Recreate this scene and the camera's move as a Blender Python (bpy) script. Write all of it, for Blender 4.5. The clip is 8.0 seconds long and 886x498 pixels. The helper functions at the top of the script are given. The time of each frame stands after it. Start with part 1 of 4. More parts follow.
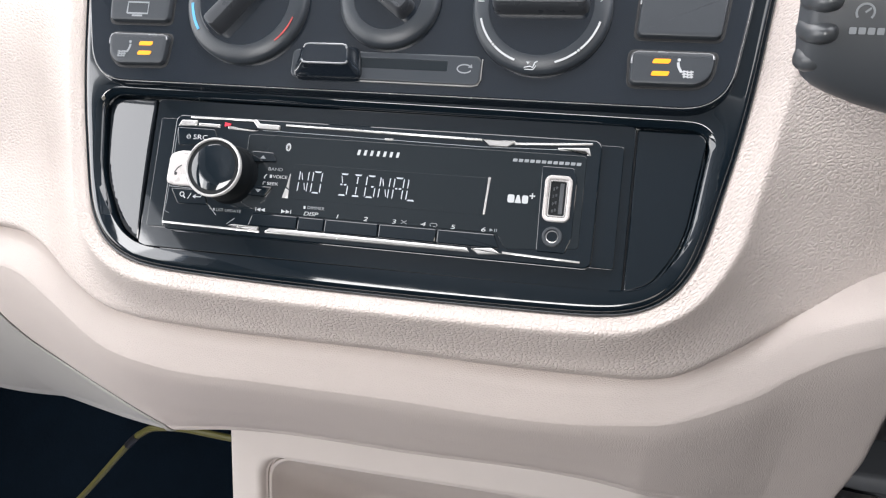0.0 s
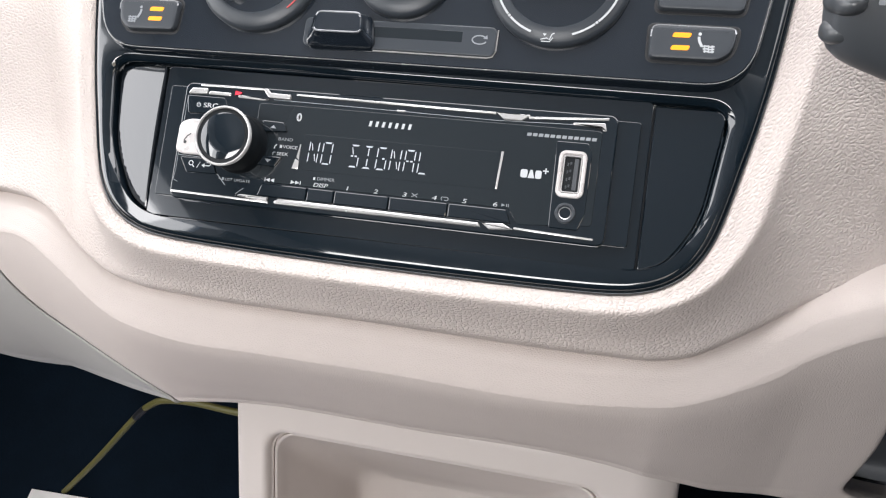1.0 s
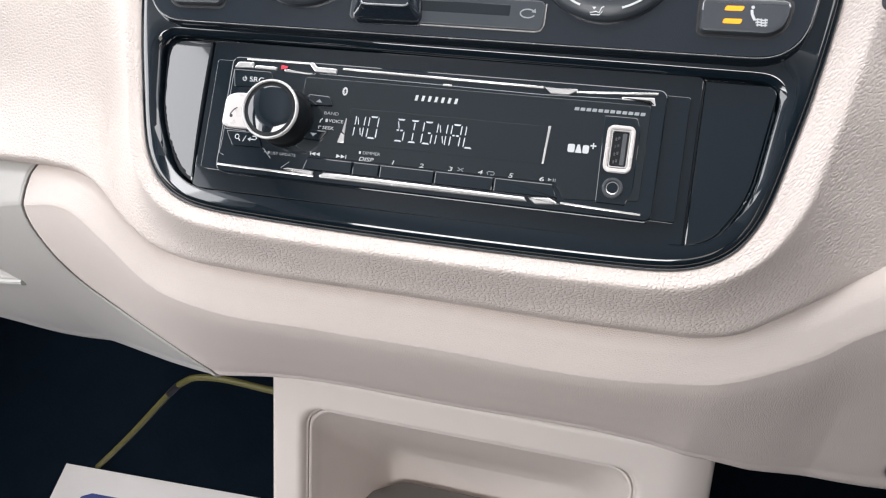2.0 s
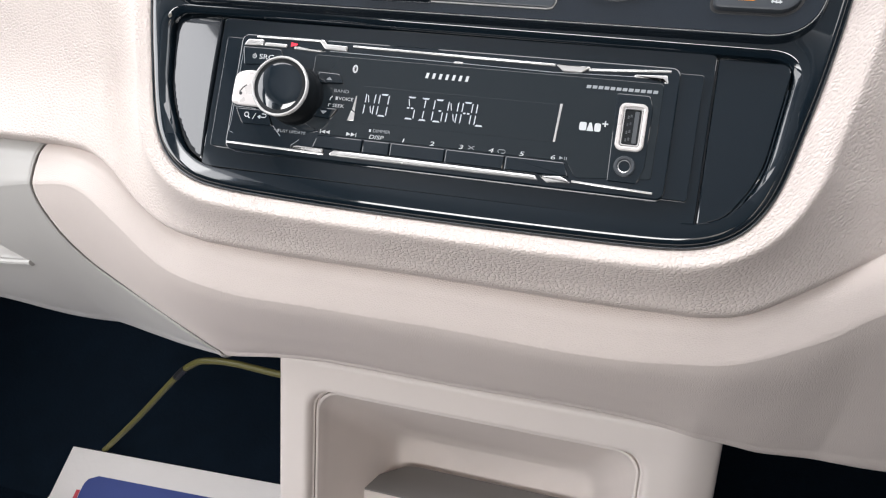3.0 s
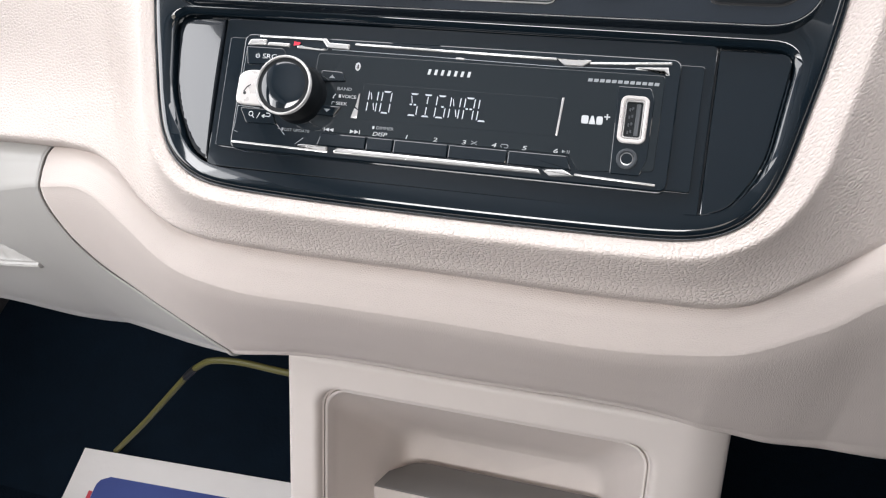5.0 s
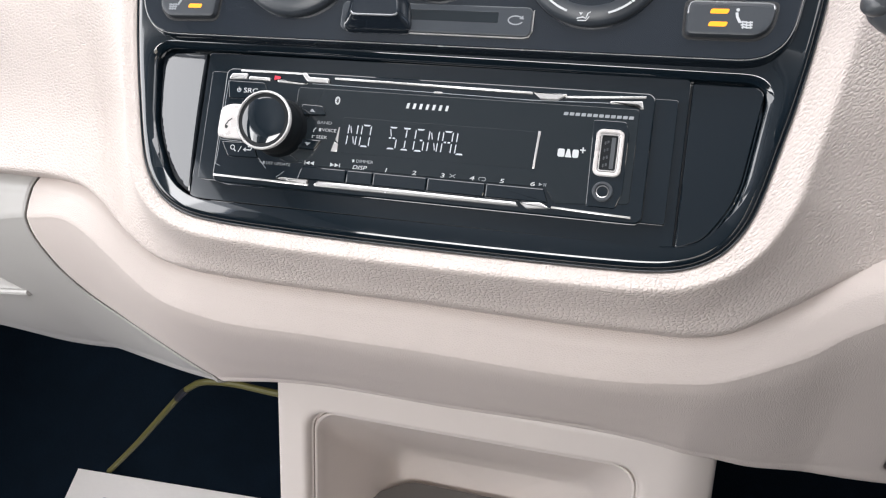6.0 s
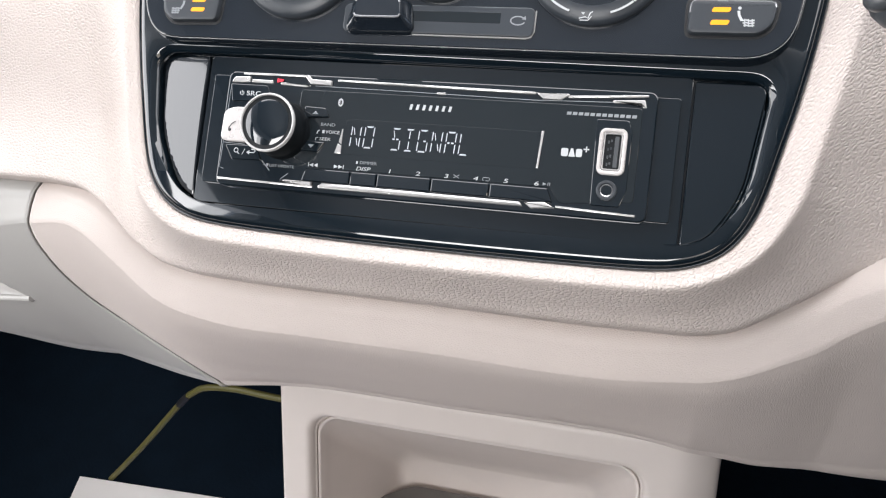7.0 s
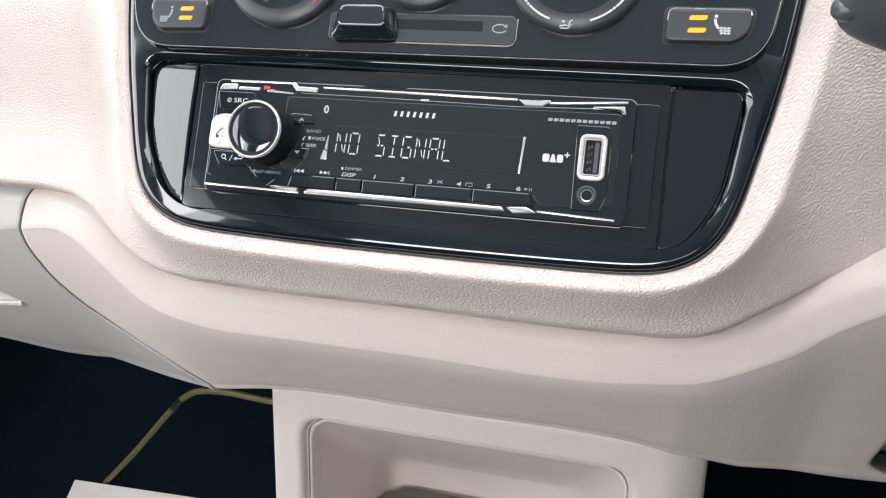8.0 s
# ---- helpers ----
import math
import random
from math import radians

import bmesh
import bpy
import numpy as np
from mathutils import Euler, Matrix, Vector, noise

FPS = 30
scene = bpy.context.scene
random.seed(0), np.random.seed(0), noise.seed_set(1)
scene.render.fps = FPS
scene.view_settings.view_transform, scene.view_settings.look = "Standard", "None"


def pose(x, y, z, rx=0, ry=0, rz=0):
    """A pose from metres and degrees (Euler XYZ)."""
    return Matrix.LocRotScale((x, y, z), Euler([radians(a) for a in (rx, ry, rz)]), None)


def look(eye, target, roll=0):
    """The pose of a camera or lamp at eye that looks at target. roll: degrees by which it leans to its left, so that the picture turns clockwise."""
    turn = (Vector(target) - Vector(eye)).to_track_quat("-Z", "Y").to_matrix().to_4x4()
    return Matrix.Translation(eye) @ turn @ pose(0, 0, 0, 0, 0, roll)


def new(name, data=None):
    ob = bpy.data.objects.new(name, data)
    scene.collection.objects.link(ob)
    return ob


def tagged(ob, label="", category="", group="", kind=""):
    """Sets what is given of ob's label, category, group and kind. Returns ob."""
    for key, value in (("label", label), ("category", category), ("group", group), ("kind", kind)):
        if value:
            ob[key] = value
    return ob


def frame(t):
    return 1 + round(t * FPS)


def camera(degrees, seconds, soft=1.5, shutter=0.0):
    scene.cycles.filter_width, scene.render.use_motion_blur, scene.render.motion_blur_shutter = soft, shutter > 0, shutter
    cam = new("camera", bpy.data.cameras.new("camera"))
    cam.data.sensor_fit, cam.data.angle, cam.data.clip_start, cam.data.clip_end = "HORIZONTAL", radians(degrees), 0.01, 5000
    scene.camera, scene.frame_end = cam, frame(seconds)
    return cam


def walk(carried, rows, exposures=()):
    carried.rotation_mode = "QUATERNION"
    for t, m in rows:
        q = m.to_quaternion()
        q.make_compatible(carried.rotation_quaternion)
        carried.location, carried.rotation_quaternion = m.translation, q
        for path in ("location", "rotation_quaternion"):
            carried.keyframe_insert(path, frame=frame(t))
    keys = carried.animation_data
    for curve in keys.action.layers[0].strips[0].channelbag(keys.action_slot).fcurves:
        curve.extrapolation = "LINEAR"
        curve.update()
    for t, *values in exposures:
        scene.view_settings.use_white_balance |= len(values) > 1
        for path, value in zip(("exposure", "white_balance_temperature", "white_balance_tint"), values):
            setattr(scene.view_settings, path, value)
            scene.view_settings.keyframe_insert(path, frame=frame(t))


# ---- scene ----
cam = camera(57.54, 8.0, soft=1.2)
# seconds, eye x y z, turn rx ry rz
PATH = [
    (0.0, 0.1024, -0.2990, 0.8491, 68.10, -0.29, 13.56),
    (0.5, 0.1009, -0.2958, 0.8448, 67.57, -0.91, 14.09),
    (1.0, 0.1020, -0.2959, 0.8440, 66.91, -1.15, 14.77),
    (1.5, 0.0992, -0.2980, 0.8409, 66.44, -1.14, 15.61),
    (1.7, 0.0968, -0.2992, 0.8400, 66.33, -0.98, 16.16),
    (2.8, 0.0885, -0.3033, 0.8371, 65.01, -1.18, 16.45),
    (3.0, 0.0915, -0.3024, 0.8346, 65.27, -1.22, 16.73),
    (3.5, 0.0907, -0.3030, 0.8333, 65.07, -1.04, 16.84),
    (4.0, 0.0918, -0.3041, 0.8333, 64.99, -0.82, 16.83),
    (5.5, 0.0949, -0.3044, 0.8368, 65.32, 0.06, 16.68),
    (6.0, 0.0999, -0.3011, 0.8443, 65.73, 0.24, 16.47),
    (6.5, 0.0991, -0.3014, 0.8418, 65.96, 0.51, 16.34),
    (7.0, 0.0979, -0.3030, 0.8424, 66.16, 0.65, 16.16),
    (7.5, 0.1053, -0.3033, 0.8459, 66.30, 0.73, 16.08),
    (8.0, 0.1047, -0.3054, 0.8450, 66.34, 0.76, 15.98),
]
walk(cam, [(row[0], pose(*row[1:])) for row in PATH])

# ---- light ----
world = bpy.data.worlds.new("world")
scene.world = world
world.use_nodes = True
wn = world.node_tree.nodes
wl = world.node_tree.links
sky = wn.new("ShaderNodeTexSky")
sky.sky_type, sky.sun_disc = "NISHITA", False
sky.sun_elevation, sky.sun_rotation = radians(38), radians(150)
sky.air_density, sky.dust_density = 1.0, 4.0
wn["Background"].inputs["Strength"].default_value = 0.08
wl.new(sky.outputs["Color"], wn["Background"].inputs["Color"])


def window_light(name, m, width, height, watts, colour, spread=180):
    """Daylight standing in a window's opening."""
    d = bpy.data.lights.new(name, "AREA")
    d.shape, d.size, d.size_y, d.energy, d.color = "RECTANGLE", width, height, watts, colour
    d.spread = radians(spread)
    ob = new(name, d)
    ob.matrix_world = m
    return ob


window_light("daylight_left", look((-1.05, -0.38, 1.12), (0.0, -0.05, 0.78)), 1.30, 1.00, 9.8, (1.0, 0.985, 0.985))
window_light("daylight_rear_left", look((-0.75, -0.84, 1.05), (0.0, -0.84, 1.05)), 0.37, 0.42, 1.2, (1.0, 0.985, 0.985))
window_light("daylight_right", look((0.64, -0.06, 1.27), (0.12, 0.04, 0.80)), 0.7, 0.20, 0.5, (0.99, 0.99, 1.0))
window_light("daylight_rear", look((-0.30, -1.68, 1.16), (0.0, 0.0, 0.75)), 1.15, 0.50, 2.7, (1.0, 0.98, 0.975), 85)
window_light("daylight_windscreen", look((0.0, 0.10, 1.205), (0.0, -0.27, 0.505)), 1.15, 0.76, 6.5, (1.0, 0.98, 0.98))
scene.view_settings.exposure = 0.99


# ---- materials ----
def mat(name, base, rough=0.5, metal=0.0, coat=0.0, grain=None, mottle=0.0, mottle_scale=40.0, emit=None, spec=0.5, rough_var=0.0):
    """A principled material. grain: (kind, cells per metre, depth in metres, strength); mottle: share by which the colour wanders."""
    m = bpy.data.materials.new(name)
    m.use_nodes = True
    nt = m.node_tree
    b = nt.nodes["Principled BSDF"]
    b.inputs["Base Color"].default_value = (*base, 1)
    b.inputs["Roughness"].default_value = rough
    b.inputs["Metallic"].default_value = metal
    b.inputs["Coat Weight"].default_value = coat
    b.inputs["Coat Roughness"].default_value = 0.03
    b.inputs["Specular IOR Level"].default_value = spec
    co = nt.nodes.new("ShaderNodeTexCoord")
    if mottle or rough_var:
        n1 = nt.nodes.new("ShaderNodeTexNoise")
        n1.inputs["Scale"].default_value = mottle_scale
        n1.inputs["Detail"].default_value = 6
        nt.links.new(co.outputs["Object"], n1.inputs["Vector"])
        if mottle:
            mix = nt.nodes.new("ShaderNodeMix")
            mix.data_type = "RGBA"
            mix.inputs["A"].default_value = (*[c * (1 - mottle) for c in base], 1)
            mix.inputs["B"].default_value = (*[min(1, c * (1 + mottle)) for c in base], 1)
            nt.links.new(n1.outputs["Fac"], mix.inputs["Factor"])
            nt.links.new(mix.outputs["Result"], b.inputs["Base Color"])
        if rough_var:
            mr = nt.nodes.new("ShaderNodeMapRange")
            mr.inputs["From Min"].default_value, mr.inputs["From Max"].default_value = 0.3, 0.7
            mr.inputs["To Min"].default_value, mr.inputs["To Max"].default_value = max(0.02, rough - rough_var), rough + rough_var
            nt.links.new(n1.outputs["Fac"], mr.inputs["Value"])
            nt.links.new(mr.outputs["Result"], b.inputs["Roughness"])
    if grain:
        kind, scale, depth, strength = grain
        bump = nt.nodes.new("ShaderNodeBump")
        bump.inputs["Strength"].default_value = strength
        bump.inputs["Distance"].default_value = depth
        wob = nt.nodes.new("ShaderNodeTexNoise")
        wob.inputs["Scale"].default_value = scale * 0.55
        wob.inputs["Detail"].default_value = 3
        nt.links.new(co.outputs["Object"], wob.inputs["Vector"])
        if kind == "leather":
            wob.inputs["Scale"].default_value = scale * 1.3
            nt.links.new(co.outputs["UV"], wob.inputs["Vector"])
            add = nt.nodes.new("ShaderNodeMixRGB")
            add.blend_type = "LINEAR_LIGHT"
            add.inputs["Fac"].default_value = 0.48 / scale
            nt.links.new(co.outputs["UV"], add.inputs["Color1"])
            nt.links.new(wob.outputs["Color"], add.inputs["Color2"])
            squash = nt.nodes.new("ShaderNodeMapping")
            squash.inputs["Scale"].default_value = (0.82, 1.16, 1.0)
            nt.links.new(add.outputs["Color"], squash.inputs["Vector"])
            vo = nt.nodes.new("ShaderNodeTexVoronoi")
            vo.feature, vo.voronoi_dimensions = "DISTANCE_TO_EDGE", "2D"
            vo.inputs["Scale"].default_value = scale
            vo.inputs["Randomness"].default_value = 1.0
            nt.links.new(squash.outputs["Vector"], vo.inputs["Vector"])
            mr = nt.nodes.new("ShaderNodeMapRange")
            mr.interpolation_type = "SMOOTHERSTEP"
            mr.inputs["From Min"].default_value, mr.inputs["From Max"].default_value = 0.0, 0.36
            nt.links.new(vo.outputs["Distance"], mr.inputs["Value"])
            # creases fade in and out over a few centimetres
            patch = nt.nodes.new("ShaderNodeTexNoise")
            patch.inputs["Scale"].default_value = scale * 0.09
            patch.inputs["Detail"].default_value = 2
            nt.links.new(co.outputs["UV"], patch.inputs["Vector"])
            deep = nt.nodes.new("ShaderNodeMapRange")
            deep.inputs["From Min"].default_value, deep.inputs["From Max"].default_value = 0.3, 0.7
            deep.inputs["To Min"].default_value, deep.inputs["To Max"].default_value = 0.55, 1.15
            nt.links.new(patch.outputs["Fac"], deep.inputs["Value"])
            cell = nt.nodes.new("ShaderNodeMath")
            cell.operation = "MULTIPLY"
            nt.links.new(mr.outputs["Result"], cell.inputs[0])
            nt.links.new(deep.outputs["Result"], cell.inputs[1])
            hi = nt.nodes.new("ShaderNodeMath")
            hi.operation = "MULTIPLY_ADD"
            hi.inputs[1].default_value = 0.22
            nt.links.new(wob.outputs["Fac"], hi.inputs[0])
            nt.links.new(cell.outputs["Value"], hi.inputs[2])
            nt.links.new(hi.outputs["Value"], bump.inputs["Height"])
        else:
            nt.links.new(wob.outputs["Fac"], bump.inputs["Height"])
        nt.links.new(bump.outputs["Normal"], b.inputs["Normal"])
    if emit:
        b.inputs["Emission Color"].default_value = (*emit[0], 1)
        b.inputs["Emission Strength"].default_value = emit[1]
    return m


CREAM = (0.632, 0.564, 0.530)
M_pad = mat("grained_cream_vinyl", CREAM, 0.66, spec=0.2, grain=("leather", 520, 0.00044, 0.74), mottle=0.03, mottle_scale=60)
M_trim = mat("fine_grained_cream_plastic", CREAM, 0.60, spec=0.25, grain=("leather", 950, 0.00026, 0.42), mottle=0.025, mottle_scale=50)
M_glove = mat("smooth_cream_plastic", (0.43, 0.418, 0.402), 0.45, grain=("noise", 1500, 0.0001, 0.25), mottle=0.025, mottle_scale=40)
M_console = mat("satin_cream_console_plastic", (0.69, 0.63, 0.595), 0.45, grain=("noise", 1400, 0.0001, 0.3), mottle=0.03, mottle_scale=45)
# shade on the cubby ledge, put into the colour
M_shade = mat("shade_grey", (0.19, 0.182, 0.178), 0.7, grain=("noise", 900, 0.0001, 0.3), mottle=0.06)
M_gloss = mat("piano_black_plastic", (0.006, 0.011, 0.016), 0.06, spec=0.5, coat=1.0, rough_var=0.03, mottle_scale=90)
M_satin = mat("satin_black_plastic", (0.040, 0.047, 0.056), 0.33, spec=0.4, grain=("noise", 2200, 0.00003, 0.2), rough_var=0.04, mottle_scale=120)
M_fascia = mat("semi_gloss_black_fascia_plastic", (0.013, 0.018, 0.025), 0.14, spec=0.5, coat=1.0, rough_var=0.03, mottle_scale=110)
M_button = mat("grey_black_button_plastic", (0.042, 0.048, 0.056), 0.38, spec=0.4, grain=("noise", 2500, 0.00005, 0.3), mottle=0.08, mottle_scale=150)
M_rubber = mat("matt_black_plastic", (0.012, 0.013, 0.015), 0.5, grain=("noise", 1800, 0.00008, 0.4), mottle=0.1)
# pale grey for highlights drawn along button and knob edges
M_glint = mat("pale_edge_glint", (0.46, 0.47, 0.49), 0.25, metal=0.6, rough_var=0.05, mottle_scale=150)
M_grip = mat("satin_grey_black_grip_plastic", (0.055, 0.060, 0.068), 0.30, spec=0.5, grain=("noise", 2200, 0.00003, 0.2), rough_var=0.05, mottle_scale=140)
M_stalk = mat("grained_black_stalk_plastic", (0.062, 0.068, 0.076), 0.40, grain=("noise", 1600, 0.00006, 0.35), mottle=0.08)
M_collar = mat("dark_grey_collar_plastic", (0.10, 0.106, 0.116), 0.5, grain=("noise", 1600, 0.00006, 0.3), mottle=0.06)
M_rib = mat("smooth_black_stalk_plastic", (0.055, 0.060, 0.066), 0.28)
M_pale = mat("pale_silver_plastic", (0.60, 0.57, 0.56), 0.3, metal=0.2, rough_var=0.06, mottle_scale=150)
M_knob = mat("black_knob_rubber", (0.004, 0.006, 0.008), 0.55, spec=0.25, rough_var=0.05, mottle_scale=150)
M_cover = mat("worn_black_gloss_plastic", (0.007, 0.010, 0.014), 0.10, spec=0.5, coat=1.0, rough_var=0.02, mottle_scale=70)
M_silver = mat("silver_painted_plastic", (0.72, 0.71, 0.70), 0.22, metal=0.6, rough_var=0.06, mottle_scale=150)
M_ring = mat("bright_silver_ring", (0.76, 0.75, 0.74), 0.24, metal=0.4, rough_var=0.05, mottle_scale=150)
M_print = mat("white_print", (0.5, 0.52, 0.54), 0.5)
M_dimprint = mat("grey_print", (0.26, 0.28, 0.30), 0.5)
M_lcd = mat("smoked_display_glass", (0.014, 0.019, 0.023), 0.12, coat=0.3)
M_segment = mat("lit_display_segment", (0.42, 0.44, 0.48), 0.5, emit=((0.80, 0.86, 1.0), 0.10))
M_amber = mat("lit_amber_lens", (0.7, 0.26, 0.01), 0.4, emit=((1.0, 0.33, 0.01), 0.42))
M_red = mat("red_marker", (0.75, 0.03, 0.06), 0.4)
M_blue = mat("blue_print", (0.10, 0.38, 0.65), 0.5)
M_redprint = mat("dim_red_print", (0.45, 0.06, 0.06), 0.5)
M_steel = mat("usb_steel", (0.45, 0.45, 0.46), 0.3, metal=1.0)
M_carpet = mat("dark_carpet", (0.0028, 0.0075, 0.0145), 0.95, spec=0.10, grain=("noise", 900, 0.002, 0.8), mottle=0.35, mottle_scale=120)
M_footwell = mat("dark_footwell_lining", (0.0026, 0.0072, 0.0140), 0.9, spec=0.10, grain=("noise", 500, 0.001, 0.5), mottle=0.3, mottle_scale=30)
M_cable = mat("yellow_cable_sheath", (0.13, 0.12, 0.035), 0.5, mottle=0.12, mottle_scale=150)
M_paper = mat("white_mat_paper", (0.78, 0.75, 0.73), 0.7, grain=("noise", 300, 0.0006, 0.4), mottle=0.03)
M_bluepaper = mat("blue_printed_ink", (0.02, 0.045, 0.22), 0.6, mottle=0.08)
M_redpaper = mat("red_printed_ink", (0.55, 0.05, 0.07), 0.6, mottle=0.08)
M_liner = mat("grey_headliner_cloth", (0.56, 0.58, 0.62), 0.95, grain=("noise", 800, 0.0006, 0.5), mottle=0.06)
M_door = mat("dark_door_lining", (0.06, 0.06, 0.065), 0.7, mottle=0.1)


# ---- builders ----
TILT = 28.0
HEIGHT = 0.75
PANEL = pose(0, 0, HEIGHT, -TILT, 0, 0)


def part(name, bm, material, parent=None, label="", smooth=True, sharp=35):
    """Links a bmesh as one mesh object under a thing or part."""
    me = bpy.data.meshes.new(name)
    flat = {f for f in bm.faces if f.tag}
    bmesh.ops.recalc_face_normals(bm, faces=bm.faces)
    if smooth:
        for f in bm.faces:
            f.smooth = f not in flat
        for e in bm.edges:
            if len(e.link_faces) == 2 and e.calc_face_angle(0) > radians(sharp):
                e.smooth = False
    bm.to_mesh(me)
    bm.free()
    me.materials.append(material)
    ob = new(name, me)
    if parent:
        ob.parent = parent
    if label:
        ob["label"] = label
    return ob


def thing(name, label, category, m=None, group="", kind=""):
    ob = new(name)
    ob.empty_display_size = 0.02
    if m is not None:
        ob.matrix_world = m
    return tagged(ob, label, category, group, kind)


def rounded(u0, u1, v0, v1, r, k=6):
    """Outline of a rounded rectangle, counter-clockwise."""
    pts = []
    for cu, cv, a0 in ((u1 - r, v0 + r, -90), (u1 - r, v1 - r, 0), (u0 + r, v1 - r, 90), (u0 + r, v0 + r, 180)):
        for i in range(k + 1):
            a = radians(a0 + 90 * i / k)
            pts.append((cu + r * math.cos(a), cv + r * math.sin(a)))
    return pts


def soften(poly, r, k=4):
    """Rounds the corners of a polygon by r, or by a corner's own third number."""
    out = []
    n = len(poly)
    for i in range(n):
        p, a, b = Vector(poly[i][:2]), Vector(poly[i - 1][:2]), Vector(poly[(i + 1) % n][:2])
        own = poly[i][2] if len(poly[i]) > 2 else r
        da, db = (a - p), (b - p)
        ra, rb = min(own, da.length * 0.45), min(own, db.length * 0.45)
        s, e = p + da.normalized() * ra, p + db.normalized() * rb
        for j in range(k + 1):
            t = j / k
            q = s * (1 - t) ** 2 + p * 2 * t * (1 - t) + e * t * t
            out.append((q.x, q.y))
    return out


def area(poly):
    return sum(poly[i - 1][0] * poly[i][1] - poly[i][0] * poly[i - 1][1] for i in range(len(poly))) / 2


def inset(poly, d):
    """Moves a closed outline inwards by d (outwards where d is negative)."""
    if area(poly) < 0:
        poly = poly[::-1]
    n, out = len(poly), []
    for i in range(n):
        p, a, b = Vector(poly[i]), Vector(poly[i - 1]), Vector(poly[(i + 1) % n])
        e1, e2 = (p - a), (b - p)
        if e1.length < 1e-9:
            e1 = e2
        if e2.length < 1e-9:
            e2 = e1
        n1, n2 = Vector((-e1.y, e1.x)).normalized(), Vector((-e2.y, e2.x)).normalized()
        m = n1 + n2
        m = m / max(m.dot(m) / 2, 0.35)
        out.append((p.x + m.x * d, p.y + m.y * d))
    return out


def plate_bm(outline, front, back, bevel=0.0004, bm=None, mm=0.001):
    """A slab with a rounded front edge; outline in millimetres across the panel, front and back in millimetres of depth."""
    bm = bm or bmesh.new()
    if area(outline) < 0:
        outline = outline[::-1]
    b = bevel * 1000
    rings = []
    for d, y in ((0, back), (0, front + b), (b * 0.3, front + b * 0.3), (b, front)):
        rings.append([bm.verts.new((p[0] * mm, y * mm, p[1] * mm)) for p in inset(outline, d)])
    n = len(outline)
    for r1, r2 in zip(rings, rings[1:]):
        for i in range(n):
            bm.faces.new((r1[i - 1], r1[i], r2[i], r2[i - 1]))
    bm.faces.new(rings[-1]).tag = True
    bm.faces.new(rings[0][::-1]).tag = True
    return bm


def plate(name, outline, front, back, material, parent, label="", bevel=0.0004):
    return part(name, plate_bm(outline, front, back, bevel), material, parent, label)


def lathe_bm(cu, cv, profile, k=48, cap=True):
    """A turned body about the panel's depth axis; profile rows of radius and depth in millimetres."""
    bm = bmesh.new()
    rings = []
    for r, y in profile:
        rings.append([bm.verts.new(((cu + r * math.cos(2 * math.pi * i / k)) * 0.001, y * 0.001, (cv + r * math.sin(2 * math.pi * i / k)) * 0.001)) for i in range(k)])
    for a, b in zip(rings, rings[1:]):
        for i in range(k):
            bm.faces.new((a[i - 1], a[i], b[i], b[i - 1]))
    if cap:
        bm.faces.new(rings[-1])
        bm.faces.new(rings[0][::-1])
    return bm


def band_bm(loops, closed=True):
    """A skin through several loops of equal length, given as lists of (x, y, z) in metres."""
    bm = bmesh.new()
    rows = [[bm.verts.new(p) for p in loop] for loop in loops]
    n = len(rows[0])
    for a, b in zip(rows, rows[1:]):
        for i in range(0 if closed else 1, n):
            bm.faces.new((a[i - 1], a[i], b[i], b[i - 1]))
    return bm


def tube_bm(points, radius, k=10):
    """A round bar along points in metres."""
    bm = bmesh.new()
    pts = [Vector(p) for p in points]
    rings = []
    for i, p in enumerate(pts):
        d = (pts[min(i + 1, len(pts) - 1)] - pts[max(i - 1, 0)]).normalized()
        s = d.cross(Vector((0.13, 0.31, 0.94))).normalized()
        t = d.cross(s)
        rings.append([bm.verts.new(p + (s * math.cos(2 * math.pi * j / k) + t * math.sin(2 * math.pi * j / k)) * radius) for j in range(k)])
    for a, b in zip(rings, rings[1:]):
        for j in range(k):
            bm.faces.new((a[j - 1], a[j], b[j], b[j - 1]))
    bm.faces.new(rings[-1])
    bm.faces.new(rings[0][::-1])
    return bm


def text(words, u, v, height, n, material, parent, name="lettering", spread=1.0, shear=0.0, align="LEFT", label=""):
    """Printed words on the panel; u, v and height in millimetres."""
    cu = bpy.data.curves.new("lettering", "FONT")
    cu.body, cu.size, cu.shear, cu.align_x, cu.extrude = words, height / 0.72 * 0.001, shear, align, 0.00004
    cu.resolution_u = 3
    tmp = bpy.data.objects.new("lettering", cu)
    scene.collection.objects.link(tmp)
    me = bpy.data.meshes.new_from_object(tmp.evaluated_get(bpy.context.evaluated_depsgraph_get()))
    bpy.data.objects.remove(tmp)
    me.transform(Matrix.Translation((u * 0.001, n * 0.001, v * 0.001)) @ Matrix.Rotation(radians(90), 4, "X") @ Matrix.Diagonal((spread, 1, 1, 1)))
    me.materials.clear()
    me.materials.append(material)
    ob = new(name, me)
    ob.parent = parent
    if label:
        ob["label"] = label
    return ob


def marks(name, polys, n, material, parent, label=""):
    """Flat print made of several small outlines, 0.08 mm proud of depth n."""
    bm = bmesh.new()
    for poly in polys:
        plate_bm(poly, n - 0.08, n + 0.1, 0.00002, bm)
    return part(name, bm, material, parent, label, smooth=False)


